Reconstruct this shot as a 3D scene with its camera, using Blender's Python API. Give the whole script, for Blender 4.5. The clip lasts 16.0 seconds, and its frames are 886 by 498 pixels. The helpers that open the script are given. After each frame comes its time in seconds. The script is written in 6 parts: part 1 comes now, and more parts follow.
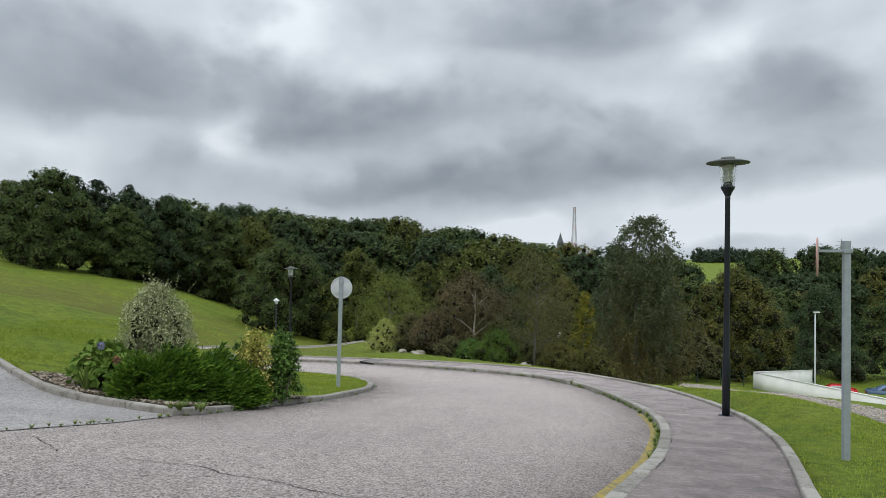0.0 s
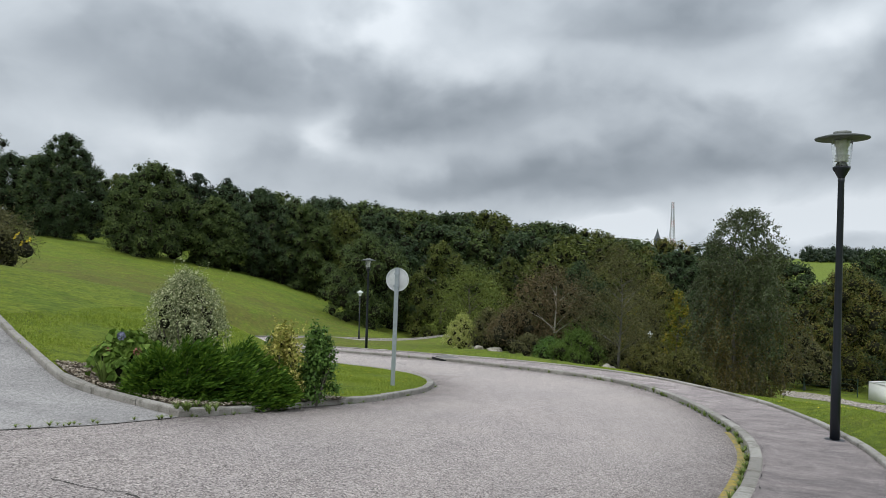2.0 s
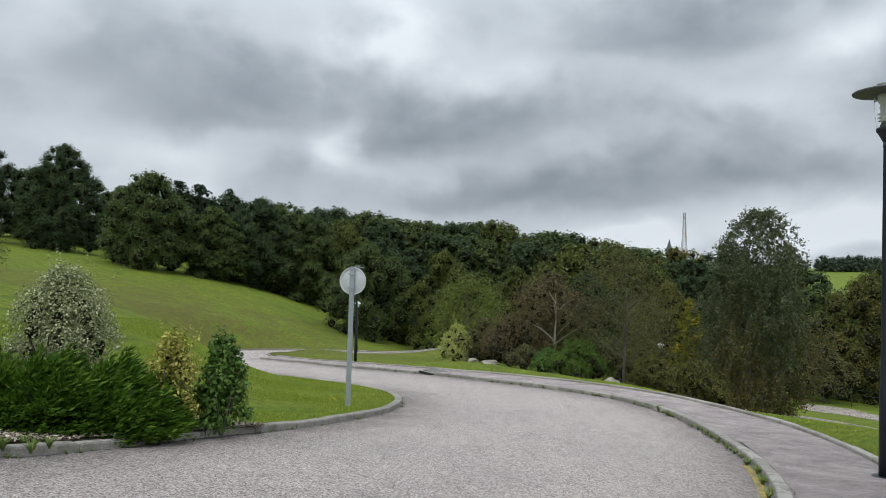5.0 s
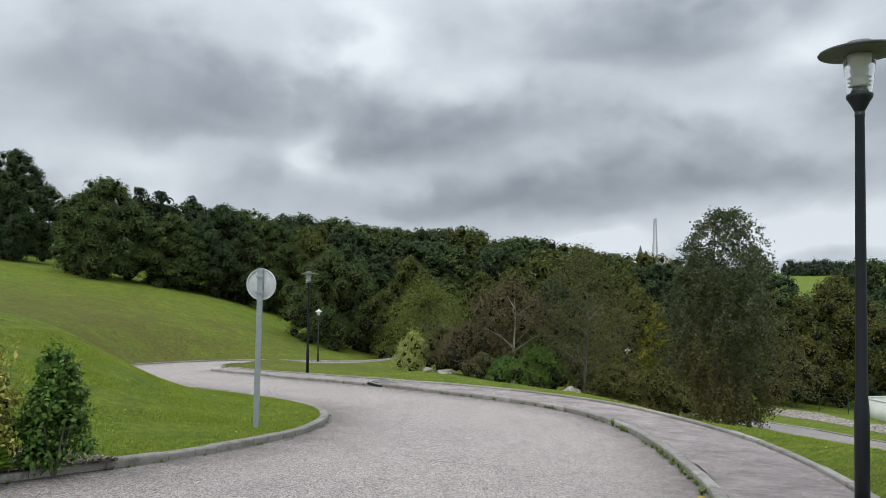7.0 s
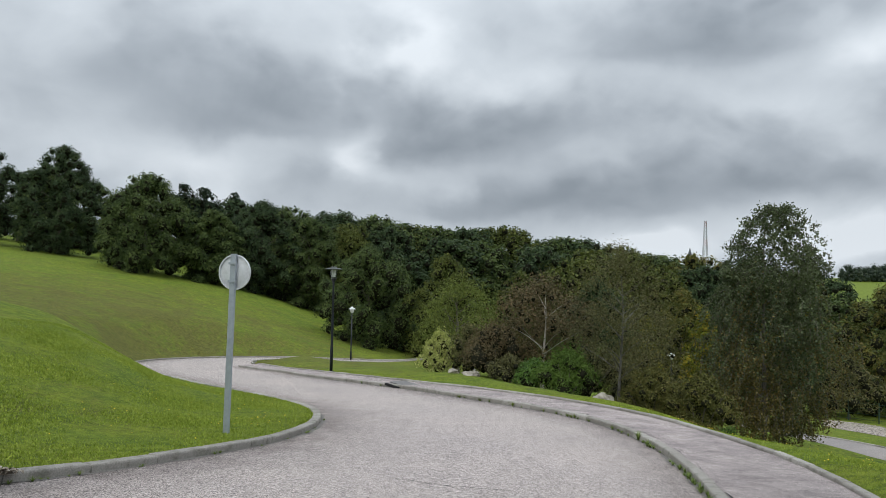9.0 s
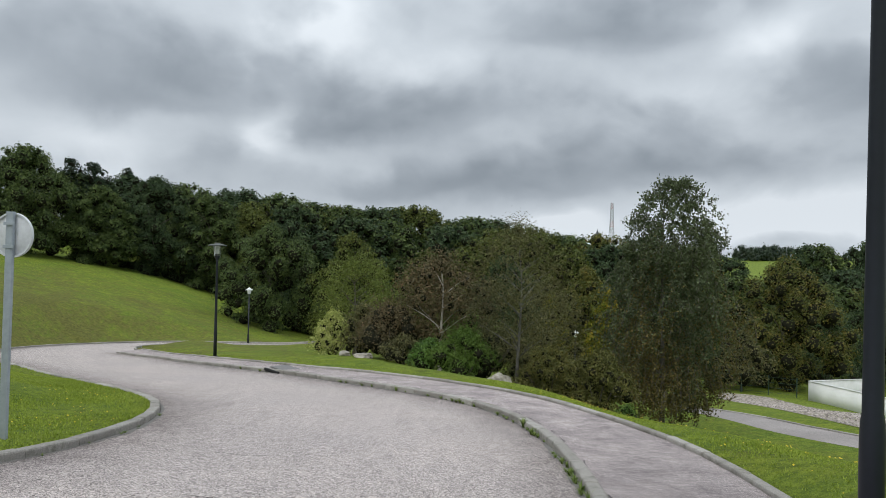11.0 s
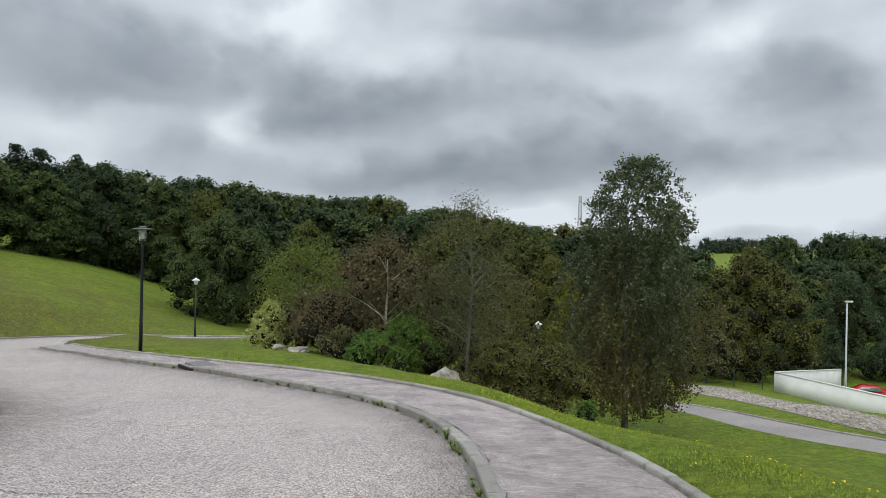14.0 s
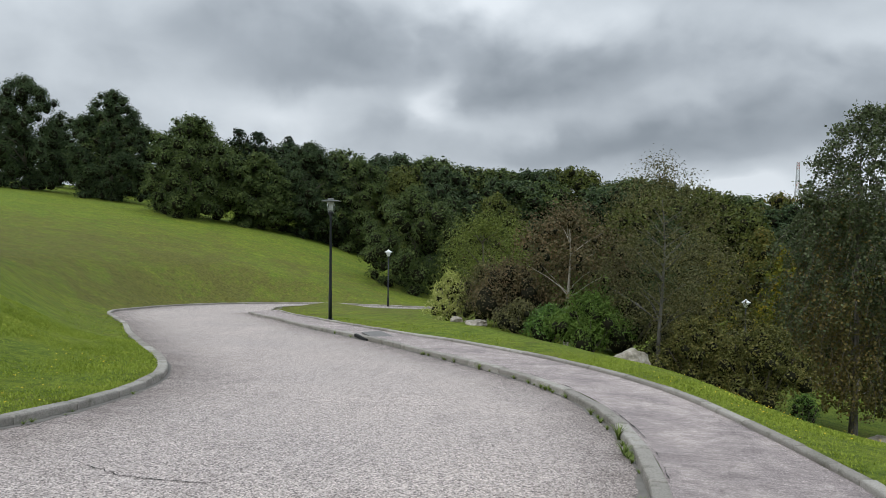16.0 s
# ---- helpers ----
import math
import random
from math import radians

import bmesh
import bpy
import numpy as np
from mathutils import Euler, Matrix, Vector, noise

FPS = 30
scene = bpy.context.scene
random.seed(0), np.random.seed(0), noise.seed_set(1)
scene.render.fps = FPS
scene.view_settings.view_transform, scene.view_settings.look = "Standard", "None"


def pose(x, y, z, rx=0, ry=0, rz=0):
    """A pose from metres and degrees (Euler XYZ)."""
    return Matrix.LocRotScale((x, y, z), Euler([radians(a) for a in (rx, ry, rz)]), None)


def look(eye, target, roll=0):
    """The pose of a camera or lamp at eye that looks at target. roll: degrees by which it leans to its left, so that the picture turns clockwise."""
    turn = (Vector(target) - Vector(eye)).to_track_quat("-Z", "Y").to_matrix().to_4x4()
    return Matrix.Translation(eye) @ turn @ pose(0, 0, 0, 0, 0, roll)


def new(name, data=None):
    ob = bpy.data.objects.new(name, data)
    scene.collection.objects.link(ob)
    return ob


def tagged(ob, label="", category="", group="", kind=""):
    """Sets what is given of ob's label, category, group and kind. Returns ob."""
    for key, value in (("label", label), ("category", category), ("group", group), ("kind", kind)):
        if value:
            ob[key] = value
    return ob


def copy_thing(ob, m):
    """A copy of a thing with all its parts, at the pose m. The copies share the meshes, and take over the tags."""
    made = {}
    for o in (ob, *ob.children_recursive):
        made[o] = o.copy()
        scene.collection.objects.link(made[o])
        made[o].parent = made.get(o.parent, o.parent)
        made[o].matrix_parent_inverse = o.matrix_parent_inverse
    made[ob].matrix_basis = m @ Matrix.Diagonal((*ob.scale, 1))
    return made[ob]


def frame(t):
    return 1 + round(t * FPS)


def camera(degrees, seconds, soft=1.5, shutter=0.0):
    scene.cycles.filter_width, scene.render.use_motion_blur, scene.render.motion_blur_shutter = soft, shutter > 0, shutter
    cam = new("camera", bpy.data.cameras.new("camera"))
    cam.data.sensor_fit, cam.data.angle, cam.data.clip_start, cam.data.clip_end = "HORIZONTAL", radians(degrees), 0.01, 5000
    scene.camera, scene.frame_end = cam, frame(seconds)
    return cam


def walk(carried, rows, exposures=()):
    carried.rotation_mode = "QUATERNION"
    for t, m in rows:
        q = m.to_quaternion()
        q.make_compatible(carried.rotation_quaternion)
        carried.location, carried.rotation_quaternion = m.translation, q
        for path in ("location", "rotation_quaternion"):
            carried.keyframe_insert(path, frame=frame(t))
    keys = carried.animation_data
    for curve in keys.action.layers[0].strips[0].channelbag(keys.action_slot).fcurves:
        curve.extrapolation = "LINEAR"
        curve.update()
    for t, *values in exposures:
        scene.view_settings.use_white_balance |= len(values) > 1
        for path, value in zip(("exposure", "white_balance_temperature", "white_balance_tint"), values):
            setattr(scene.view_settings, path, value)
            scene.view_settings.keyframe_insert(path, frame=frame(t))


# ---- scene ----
cam = camera(64.5, 16.0, soft=0.7)
PATH = [
    (0, (-1.294, -4.313, 2.107), (-1.221, -2.315, 2.138), 0.7),
    (0.5, (-1.151, -3.988, 2.1), (-1.299, -1.994, 2.122), 0.0),
    (1, (-0.975, -3.701, 2.094), (-1.224, -1.716, 2.108), -0.0),
    (1.5, (-0.811, -3.403, 2.067), (-1.064, -1.42, 2.075), 0.5),
    (2, (-0.698, -3.024, 2.04), (-0.886, -1.033, 2.051), 1.5),
    (2.5, (-0.521, -2.647, 1.989), (-0.63, -0.651, 2.019), 2.1),
    (3, (-0.441, -2.247, 1.933), (-0.503, -0.249, 1.982), 2.1),
    (3.5, (-0.346, -1.915, 1.929), (-0.462, 0.081, 1.985), 1.7),
    (4, (-0.201, -1.596, 1.89), (-0.404, 0.393, 1.946), 1.3),
    (4.2, (-0.196, -1.447, 1.863), (-0.423, 0.539, 1.914), 1.3),
    (6.3, (0.369, 0.108, 1.719), (0.19, 2.1, 1.765), 0.1),
    (6.5, (0.435, 0.25, 1.715), (0.272, 2.242, 1.769), 0.2),
    (7, (0.561, 0.644, 1.676), (0.415, 2.638, 1.744), 0.6),
    (7.5, (0.744, 1.002, 1.632), (0.579, 2.993, 1.716), 1.2),
    (8, (0.839, 1.368, 1.584), (0.625, 3.355, 1.67), 1.6),
    (8.5, (0.943, 1.721, 1.584), (0.681, 3.702, 1.665), 1.6),
    (9, (1.116, 2.039, 1.539), (0.842, 4.02, 1.606), 1.4),
    (9.5, (1.22, 2.444, 1.459), (0.989, 4.43, 1.506), 1.2),
    (10, (1.425, 2.803, 1.429), (1.274, 4.797, 1.455), 1.1),
    (10.2, (1.487, 2.987, 1.407), (1.372, 4.983, 1.43), 1.1),
    (12.3, (2.072, 4.616, 1.23), (2.072, 6.616, 1.248), 1.2),
    (12.5, (2.137, 4.749, 1.192), (2.141, 6.749, 1.21), 1.2),
    (13, (2.251, 5.092, 1.168), (2.269, 7.091, 1.182), 1.5),
    (13.5, (2.302, 5.471, 1.141), (2.344, 7.471, 1.149), 1.4),
    (14, (2.448, 5.769, 1.093), (2.504, 7.769, 1.093), 1.2),
    (14.5, (2.512, 6.156, 1.039), (2.538, 8.155, 1.026), 0.8),
    (15, (2.581, 6.49, 1.027), (2.514, 8.489, 0.999), 0.6),
    (15.5, (2.688, 6.801, 1.012), (2.451, 8.786, 0.963), 0.7),
    (16, (2.722, 7.092, 0.956), (2.236, 9.03, 0.872), 0.8),
]
walk(cam, [(t, look(eye, target, roll)) for t, eye, target, roll in PATH])

# ---- world and sun ----
SUN_EL, SUN_AZ = 52.0, 200.0


def build_world():
    w = bpy.data.worlds.new("overcast")
    scene.world = w
    w.use_nodes = True
    nt = w.node_tree
    nt.nodes.clear()
    N, L = nt.nodes.new, nt.links.new
    out, bg = N("ShaderNodeOutputWorld"), N("ShaderNodeBackground")
    sky = N("ShaderNodeTexSky")
    sky.sky_type = 'NISHITA'
    sky.sun_disc = False
    sky.sun_elevation, sky.sun_rotation = radians(SUN_EL), radians(SUN_AZ)
    tc, sep = N("ShaderNodeTexCoord"), N("ShaderNodeSeparateXYZ")
    L(tc.outputs["Generated"], sep.inputs[0])

    def m(op, a, b=None, c=None):
        n = N("ShaderNodeMath")
        n.operation = op
        for i, v in enumerate((a, b, c)):
            if v is None:
                continue
            if isinstance(v, (int, float)):
                n.inputs[i].default_value = v
            else:
                L(v, n.inputs[i])
        return n.outputs[0]

    up = m('MAXIMUM', sep.outputs[2], 0.0)
    comb = N("ShaderNodeCombineXYZ")
    L(sep.outputs[0], comb.inputs[0]), L(sep.outputs[1], comb.inputs[1])
    L(m('MULTIPLY', m('POWER', m('ADD', up, 0.02), 0.9), 1.35), comb.inputs[2])

    def fbm(scale, detail, rough, dist, off):
        mp = N("ShaderNodeMapping")
        mp.inputs["Location"].default_value = off
        L(comb.outputs[0], mp.inputs[0])
        n = N("ShaderNodeTexNoise")
        n.inputs["Scale"].default_value, n.inputs["Detail"].default_value = scale, detail
        n.inputs["Roughness"].default_value, n.inputs["Distortion"].default_value = rough, dist
        L(mp.outputs[0], n.inputs["Vector"])
        return n.outputs["Fac"]

    mid = fbm(4.2, 5.0, 0.52, 0.5, (4.2, 1.3, 0))
    fine = fbm(11.0, 6.0, 0.55, 0.4, (7.7, 2.9, 0))
    warp = fbm(5.5, 4.0, 0.5, 0.3, (1.1, 6.3, 0))
    # rounded, heaped cells: dark beneath, pale at the rims
    mix = N("ShaderNodeMixRGB")
    mix.blend_type = 'ADD'
    mix.inputs[0].default_value = 0.20
    nz = N("ShaderNodeTexNoise")
    nz.inputs["Scale"].default_value, nz.inputs["Detail"].default_value = 5.0, 5.0
    L(comb.outputs[0], nz.inputs["Vector"])
    L(comb.outputs[0], mix.inputs[1]), L(nz.outputs["Color"], mix.inputs[2])
    vor = N("ShaderNodeTexVoronoi")
    vor.feature = 'SMOOTH_F1'
    vor.inputs["Scale"].default_value, vor.inputs["Smoothness"].default_value, vor.inputs["Detail"].default_value = 5.4, 0.45, 2.0
    L(mix.outputs[0], vor.inputs["Vector"])
    heap = m('SUBTRACT', vor.outputs["Distance"], 0.55)
    # azimuth and elevation in degrees, stirred a little
    az = m('MULTIPLY', m('ARCTAN2', sep.outputs[0], sep.outputs[1]), 57.2958)
    el = m('MULTIPLY', m('ARCSINE', sep.outputs[2]), 57.2958)
    az = m('ADD', az, m('ADD', m('MULTIPLY', m('SUBTRACT', warp, 0.5), 10.0), m('MULTIPLY', heap, 4.0)))
    el = m('ADD', el, m('ADD', m('MULTIPLY', m('SUBTRACT', mid, 0.5), 5.0), m('MULTIPLY', heap, 2.6)))
    s = m('ADD', m('ADD', m('MULTIPLY', m('SUBTRACT', mid, 0.5), 0.20), m('ADD', m('MULTIPLY', m('SUBTRACT', fine, 0.5), 0.17), m('MULTIPLY', heap, 0.27))), 0.71)
    # the great banks of cloud and the pale rifts between them
    for a0, e0, wa, we, k in CLOUDS:
        # the banks have a flat, well-marked underside and fade upwards
        da, de = m('DIVIDE', m('SUBTRACT', az, a0), wa), m('DIVIDE', m('SUBTRACT', el, e0), we)
        if k < 0:
            de = m('ADD', m('MULTIPLY', m('MAXIMUM', de, 0.0), 0.75), m('MULTIPLY', m('MINIMUM', de, 0.0), 1.7))
        q = m('ADD', m('MULTIPLY', da, da), m('MULTIPLY', de, de))
        s = m('ADD', s, m('MULTIPLY', m('POWER', 2.718, m('MULTIPLY', q, -1.0)), k))
    ramp = N("ShaderNodeValToRGB")
    ramp.color_ramp.interpolation = 'LINEAR'
    stops = [(0.12, (0.185, 0.216, 0.254)), (0.38, (0.262, 0.301, 0.345)), (0.62, (0.378, 0.424, 0.475)), (0.86, (0.56, 0.615, 0.67)), (1.0, (0.70, 0.755, 0.81))]
    el_ = ramp.color_ramp.elements
    while len(el_) < len(stops):
        el_.new(0.5)
    for e, (p, c) in zip(el_, stops):
        e.position, e.color = p, (*c, 1)
    L(s, ramp.inputs[0])
    # an overcast sky grows brighter towards the zenith, and pales near the horizon
    grow = m('ADD', m('MULTIPLY', m('POWER', up, 2.0), 1.7), 1.0)
    pale = m('MULTIPLY', m('POWER', m('SUBTRACT', 1.0, up), 30.0), 0.12)
    mul = N("ShaderNodeMixRGB")
    mul.blend_type = 'MULTIPLY'
    mul.inputs[0].default_value = 1.0
    L(ramp.outputs[0], mul.inputs[1])
    cg = N("ShaderNodeCombineXYZ")
    for i in range(3):
        L(m('ADD', grow, pale), cg.inputs[i])
    L(cg.outputs[0], mul.inputs[2])
    # thin gaps let a little of the blue sky through
    gap = N("ShaderNodeMixRGB")
    L(m('MULTIPLY', m('SMOOTH_MAX', m('SUBTRACT', s, 1.2), 0.0, 0.05), 2.0), gap.inputs[0])
    sk = N("ShaderNodeMixRGB")
    sk.blend_type = 'MULTIPLY'
    sk.inputs[0].default_value, sk.inputs[2].default_value = 1.0, (0.10, 0.10, 0.10, 1)
    L(sky.outputs[0], sk.inputs[1])
    L(mul.outputs[0], gap.inputs[1]), L(sk.outputs[0], gap.inputs[2])
    L(gap.outputs[0], bg.inputs[0])
    bg.inputs[1].default_value = SKY_GAIN
    L(bg.outputs[0], out.inputs[0])


# azimuth, elevation, half width, half height, strength
CLOUDS = [(-22.5, 12.6, 8, 3.0, -.36), (-31, 15.6, 6, 3.2, -.14), (-6.6, 11.2, 6.6, 2.8, -.46), (2.5, 12.6, 6, 2.2, -.16), (13.5, 18.9, 9, 2.8, -.42), (30, 12.8, 3.6, 3.2, -.36),
          (-3, 5.6, 7.5, 1.6, -.27), (7, 6.4, 7, 1.7, -.28), (19, 7.8, 10, 2.2, -.32), (-19.5, 7.4, 6, 1.8, -.10), (-10.3, 18.6, 4.2, 4.2, .30), (-13.6, 10.2, 2.2, 2.2, .28),
          (-27, 8.2, 8, 2.4, .17), (9.5, 3.3, 4.6, 1.0, .38), (24.5, 4.0, 7.5, 1.5, .34), (32.5, 5.4, 4, 2.2, .30), (19.5, 13.4, 5, 1.5, .12), (27.5, 17.2, 3.6, 1.7, .24), (1.5, 16.4, 4, 2.2, .12)]
SKY_GAIN = 1.0
build_world()
sun = new("sun", bpy.data.lights.new("sun", 'SUN'))
sun.data.energy, sun.data.angle, sun.data.color = 1.1, radians(25), (1.0, 0.97, 0.92)
sun.matrix_world = pose(0, 0, 60, 90 - SUN_EL, 0, 180 - SUN_AZ)


# ---- terrain ----
def road_height(x, y):
    """The carriageway's surface: it falls ahead, leaning first to one side and then to the other."""
    x = np.where(x < -6, -6 - 3 * np.tanh((-6 - x) / 3), x)
    x = np.where(x > 5, 5 + 2 * np.tanh((x - 5) / 2), x)
    y = np.where(y < 0, 2 * np.tanh(y / 2), y)
    return (0.466 - 0.0798 * x - 0.12915 * y + 0.00495 * x * y + 0.00046 * x * x + 0.00125 * y * y
            - 0.03 * np.maximum(0, y - 32))


# broad swells of the land: place and strength
LAND = [
    (550.0, 900.0, -0.0618), (320.0, 690.0, -0.003), (210.0, 450.0, -0.0071), (120.0, 300.0, 0.0412),
    (8.9, 28.3, 1.455), (60.0, -20.0, 0.0846), (-60.0, 0.0, 0.0577), (10.0, 51.0, 0.0927),
    (13.0, 20.0, 0.1187), (8.5, 10.0, 0.878), (-19.8, 21.4, -0.1394), (-3.0, 11.0, -0.1035),
    (4.0, 14.7, -1.2034), (-3.4, 15.6, 1.991), (-20.0, 30.0, 0.0104), (-48.0, 69.0, -0.0095),
    (0.0, -8.0, -0.0622), (1.3, 26.5, -1.1035), (15.5, 29.4, -0.7484), (-20.7, 78.0, 0.3086),
    (-7.6, 31.2, 0.9453), (-3.6, 35.0, -0.6914), (-7.5, 15.4, -1.1997), (-50.0, 120.0, -0.0597),
    (-27.1, 73.9, -0.3137), (4.1, 7.6, -0.5661), (12.0, 0.0, -0.1154), (90.0, 90.0, 0.0218),
    (-3.7, 4.9, 0.3154), (0.0, -60.0, -0.0532), (-30.0, -40.0, 0.0404), (-12.6, 52.5, 0.0952),
]
LAND_BASE = (53.5087, -0.0608, -0.0864)

def land_height(x, y):
    z = LAND_BASE[0] + LAND_BASE[1] * x + LAND_BASE[2] * y
    for cx, cy, w in LAND:
        z = z + w * np.sqrt((x - cx) ** 2 + (y - cy) ** 2 + 64)
    # hollows: below the footway's shrubs, along the white wall and in the car park behind it
    for cx, cy, sx, sy, w in ((2.6, 27.0, 4.5, 3.6, 0.42), (-2.6, 33.5, 3.0, 3.5, 0.5), (33.5, 49, 6, 8, 0.85), (46, 71, 7, 7, 1.8), (27.5, 38, 4, 6, 0.75), (36, 52, 4, 5, 0.5)):
        z = z - w * np.exp(-((x - cx) / sx) ** 2 - ((y - cy) / sy) ** 2)
    return z


def curve(pts, step):
    """A smooth line through pts, in even steps."""
    P = np.array([pts[0]] + list(pts) + [pts[-1]], float)
    out = []
    for i in range(1, len(P) - 2):
        a, b, c, d = P[i - 1:i + 3]
        t = np.linspace(0, 1, 24, endpoint=False)[:, None]
        out.append(0.5 * (2 * b + (c - a) * t + (2 * a - 5 * b + 4 * c - d) * t ** 2 + (3 * b - a - 3 * c + d) * t ** 3))
    Q = np.vstack(out + [P[-1:]])
    s = np.r_[0, np.cumsum(np.hypot(*np.diff(Q, axis=0).T))]
    n = max(2, int(round(s[-1] / step)) + 1)
    u = np.linspace(0, s[-1], n)
    return np.c_[np.interp(u, s, Q[:, 0]), np.interp(u, s, Q[:, 1])]


def normals_right(C):
    T = np.gradient(C, axis=0)
    T /= np.linalg.norm(T, axis=1)[:, None] + 1e-9
    return np.c_[T[:, 1], -T[:, 0]]


def offset(C, d):
    return C + normals_right(C) * d


ROAD_RIGHT = [(-6.2, -15), (-4, -10), (-2.45, -6), (-1.45, -3.3), (-.6, -.9), (.2, .93), (.97, 2.5), (1.51, 3.76), (2.13, 5.4), (2.53, 6.77),
              (2.82, 8.3), (2.96, 10.2), (2.97, 12.2), (2.86, 13.45), (2.6, 14.74), (2.14, 16), (1.18, 17.5), (-.3, 19.25), (-2.4, 21.8), (-5.7, 25.8),
              (-9.3, 30.7), (-12.1, 34.2), (-14.6, 37.6)]
WALK_OUTER = [(-4.7, -15.5), (-2.5, -10.4), (-1.0, -6.5), (0.0, -3.4), (.95, -.7), (1.68, .98), (2.23, 2.13), (2.96, 3.7), (3.58, 5.26), (4.17, 7.3),
              (4.58, 9.9), (4.55, 12.2), (4.24, 13.75), (3.97, 14.72), (3.48, 16.2), (2.8, 17.5), (1.9, 18.8), (.74, 20.2), (-.75, 21.8), (-2.75, 23.9),
              (-5.95, 28), (-11.2, 35.6), (-14.9, 41.0)]
ROAD_LEFT = [(-4.2, 4.25), (-3.93, 4.9), (-3.4, 6.7), (-2.98, 7.8), (-2.62, 9.1), (-2.35, 10.4), (-2.25, 11.3), (-2.31, 12.7), (-2.57, 13.86), (-3.1, 15.2),
             (-4.22, 16.75), (-5.62, 18.25), (-7.05, 19.85), (-9, 22.07), (-11.7, 25.3), (-14.8, 28.6), (-16.6, 30.6), (-18.2, 33.2), (-20.2, 37.4), (-21.6, 42),
             (-21.6, 46.5), (-20, 50.4), (-17, 52.7), (-12.6, 53.0), (-9, 52.3), (-6, 51.6)]
LOOP_INNER = [(-15.3, 41.2), (-16.6, 44), (-17.1, 46.4), (-16.2, 48.8), (-12.6, 49.9), (-9, 49.3), (-6, 48.6)]
MOUTH = [(-4.2, 4.2), (-4.45, 3.1), (-4.88, 1.9), (-5.9, -2), (-8, -7), (-11.5, -14)]
DRIVE_KERB = [(-4.2, 4.3), (-4.6, 4.52), (-5.26, 4.95), (-5.86, 5.22), (-6.3, 5.46), (-7.12, 6.15), (-8.2, 7.08), (-9.5, 8.26), (-11.1, 9.7), (-13.4, 11.9), (-16.4, 15.5), (-19.5, 18.7)]
DRIVE_FAR = [(-4.2, 4.2), (-4.45, 3.1), (-4.88, 1.9), (-5.9, -2), (-8, -3.2), (-11, -.6), (-14, 3.2), (-17.5, 8), (-20.5, 12), (-23.5, 16)]
LANE = [(-6.6, 50.2), (0, 49.4), (5, 46.8), (9.3, 41.8), (13.3, 35.1), (14.7, 30.2), (16.2, 26.9), (20.0, 22.0), (27, 17.5), (36, 13)]
LANE_A, LANE_B = -0.85, 0.7

c_re, c_oe, c_le = curve(ROAD_RIGHT, 0.25), curve(WALK_OUTER, 0.25), curve(ROAD_LEFT, 0.25)
c_loop, c_mouth, c_dk = curve(LOOP_INNER, 0.4), curve(MOUTH, 0.4), curve(DRIVE_KERB, 0.25)
c_df, c_lane = curve(DRIVE_FAR, 0.4), curve(LANE, 0.5)
POLY_MAIN = np.vstack([c_mouth[::-1], c_le, c_loop[::-1], c_oe[::-1]])
POLY_ROAD = np.vstack([c_mouth[::-1], c_le, c_loop[::-1], c_re[::-1]])
POLY_DRIVE = np.vstack([c_dk, c_df[::-1]])
POLY_LANE = np.vstack([offset(c_lane, LANE_B), offset(c_lane, LANE_A)[::-1]])


def inside(X, Y, poly):
    r = np.zeros(X.shape, bool)
    x2, y2 = poly[-1]
    for x1, y1 in poly:
        if y1 != y2:
            r ^= ((y1 > Y) != (y2 > Y)) & (X < (x2 - x1) * (Y - y1) / (y2 - y1) + x1)
        x2, y2 = x1, y1
    return r


def distance(X, Y, poly, near=14.0):
    """Distance to the closed line poly, exact where it is near."""
    d = np.full(X.shape, near)
    x0, x1, y0, y1 = poly[:, 0].min() - near, poly[:, 0].max() + near, poly[:, 1].min() - near, poly[:, 1].max() + near
    k = (X > x0) & (X < x1) & (Y > y0) & (Y < y1)
    x, y = X[k], Y[k]
    dd = np.full(x.shape, near)
    for a, b in zip(poly, np.roll(poly, -1, axis=0)):
        e = b - a
        q = np.clip(((x - a[0]) * e[0] + (y - a[1]) * e[1]) / (e @ e + 1e-9), 0, 1)
        dd = np.minimum(dd, np.hypot(x - a[0] - q * e[0], y - a[1] - q * e[1]))
    d[k] = dd
    return d


def ease(t):
    t = np.clip(t, 0, 1)
    return t * t * (3 - 2 * t)


def ground(X, Y, d=None, ins=None):
    """The land with the road cut into it as a bench."""
    X, Y = np.atleast_1d(np.asarray(X, float)), np.atleast_1d(np.asarray(Y, float))
    d = distance(X, Y, POLY_MAIN) if d is None else d
    ins = inside(X, Y, POLY_MAIN) if ins is None else ins
    w = np.where(ins, 0, ease((d - 0.2) / 4.2))
    # the verge swells beside the lamp and falls away further down the footway
    swell = 0.34 * np.exp(-((X - 6.2) / 2.2) ** 2 - ((Y - 8.6) / 3.4) ** 2) - 0.26 * np.exp(-((X - 5.4) / 1.5) ** 2 - ((Y - 17.8) / 3.0) ** 2)
    return road_height(X, Y) * (1 - w) + land_height(X, Y) * w + np.where(ins, 0, swell * ease(d / 0.9))


def G(x, y):
    return float(ground(x, y)[0])


def lawn(x, y):
    """Height of the lawn's top."""
    return G(x, y) + 0.06


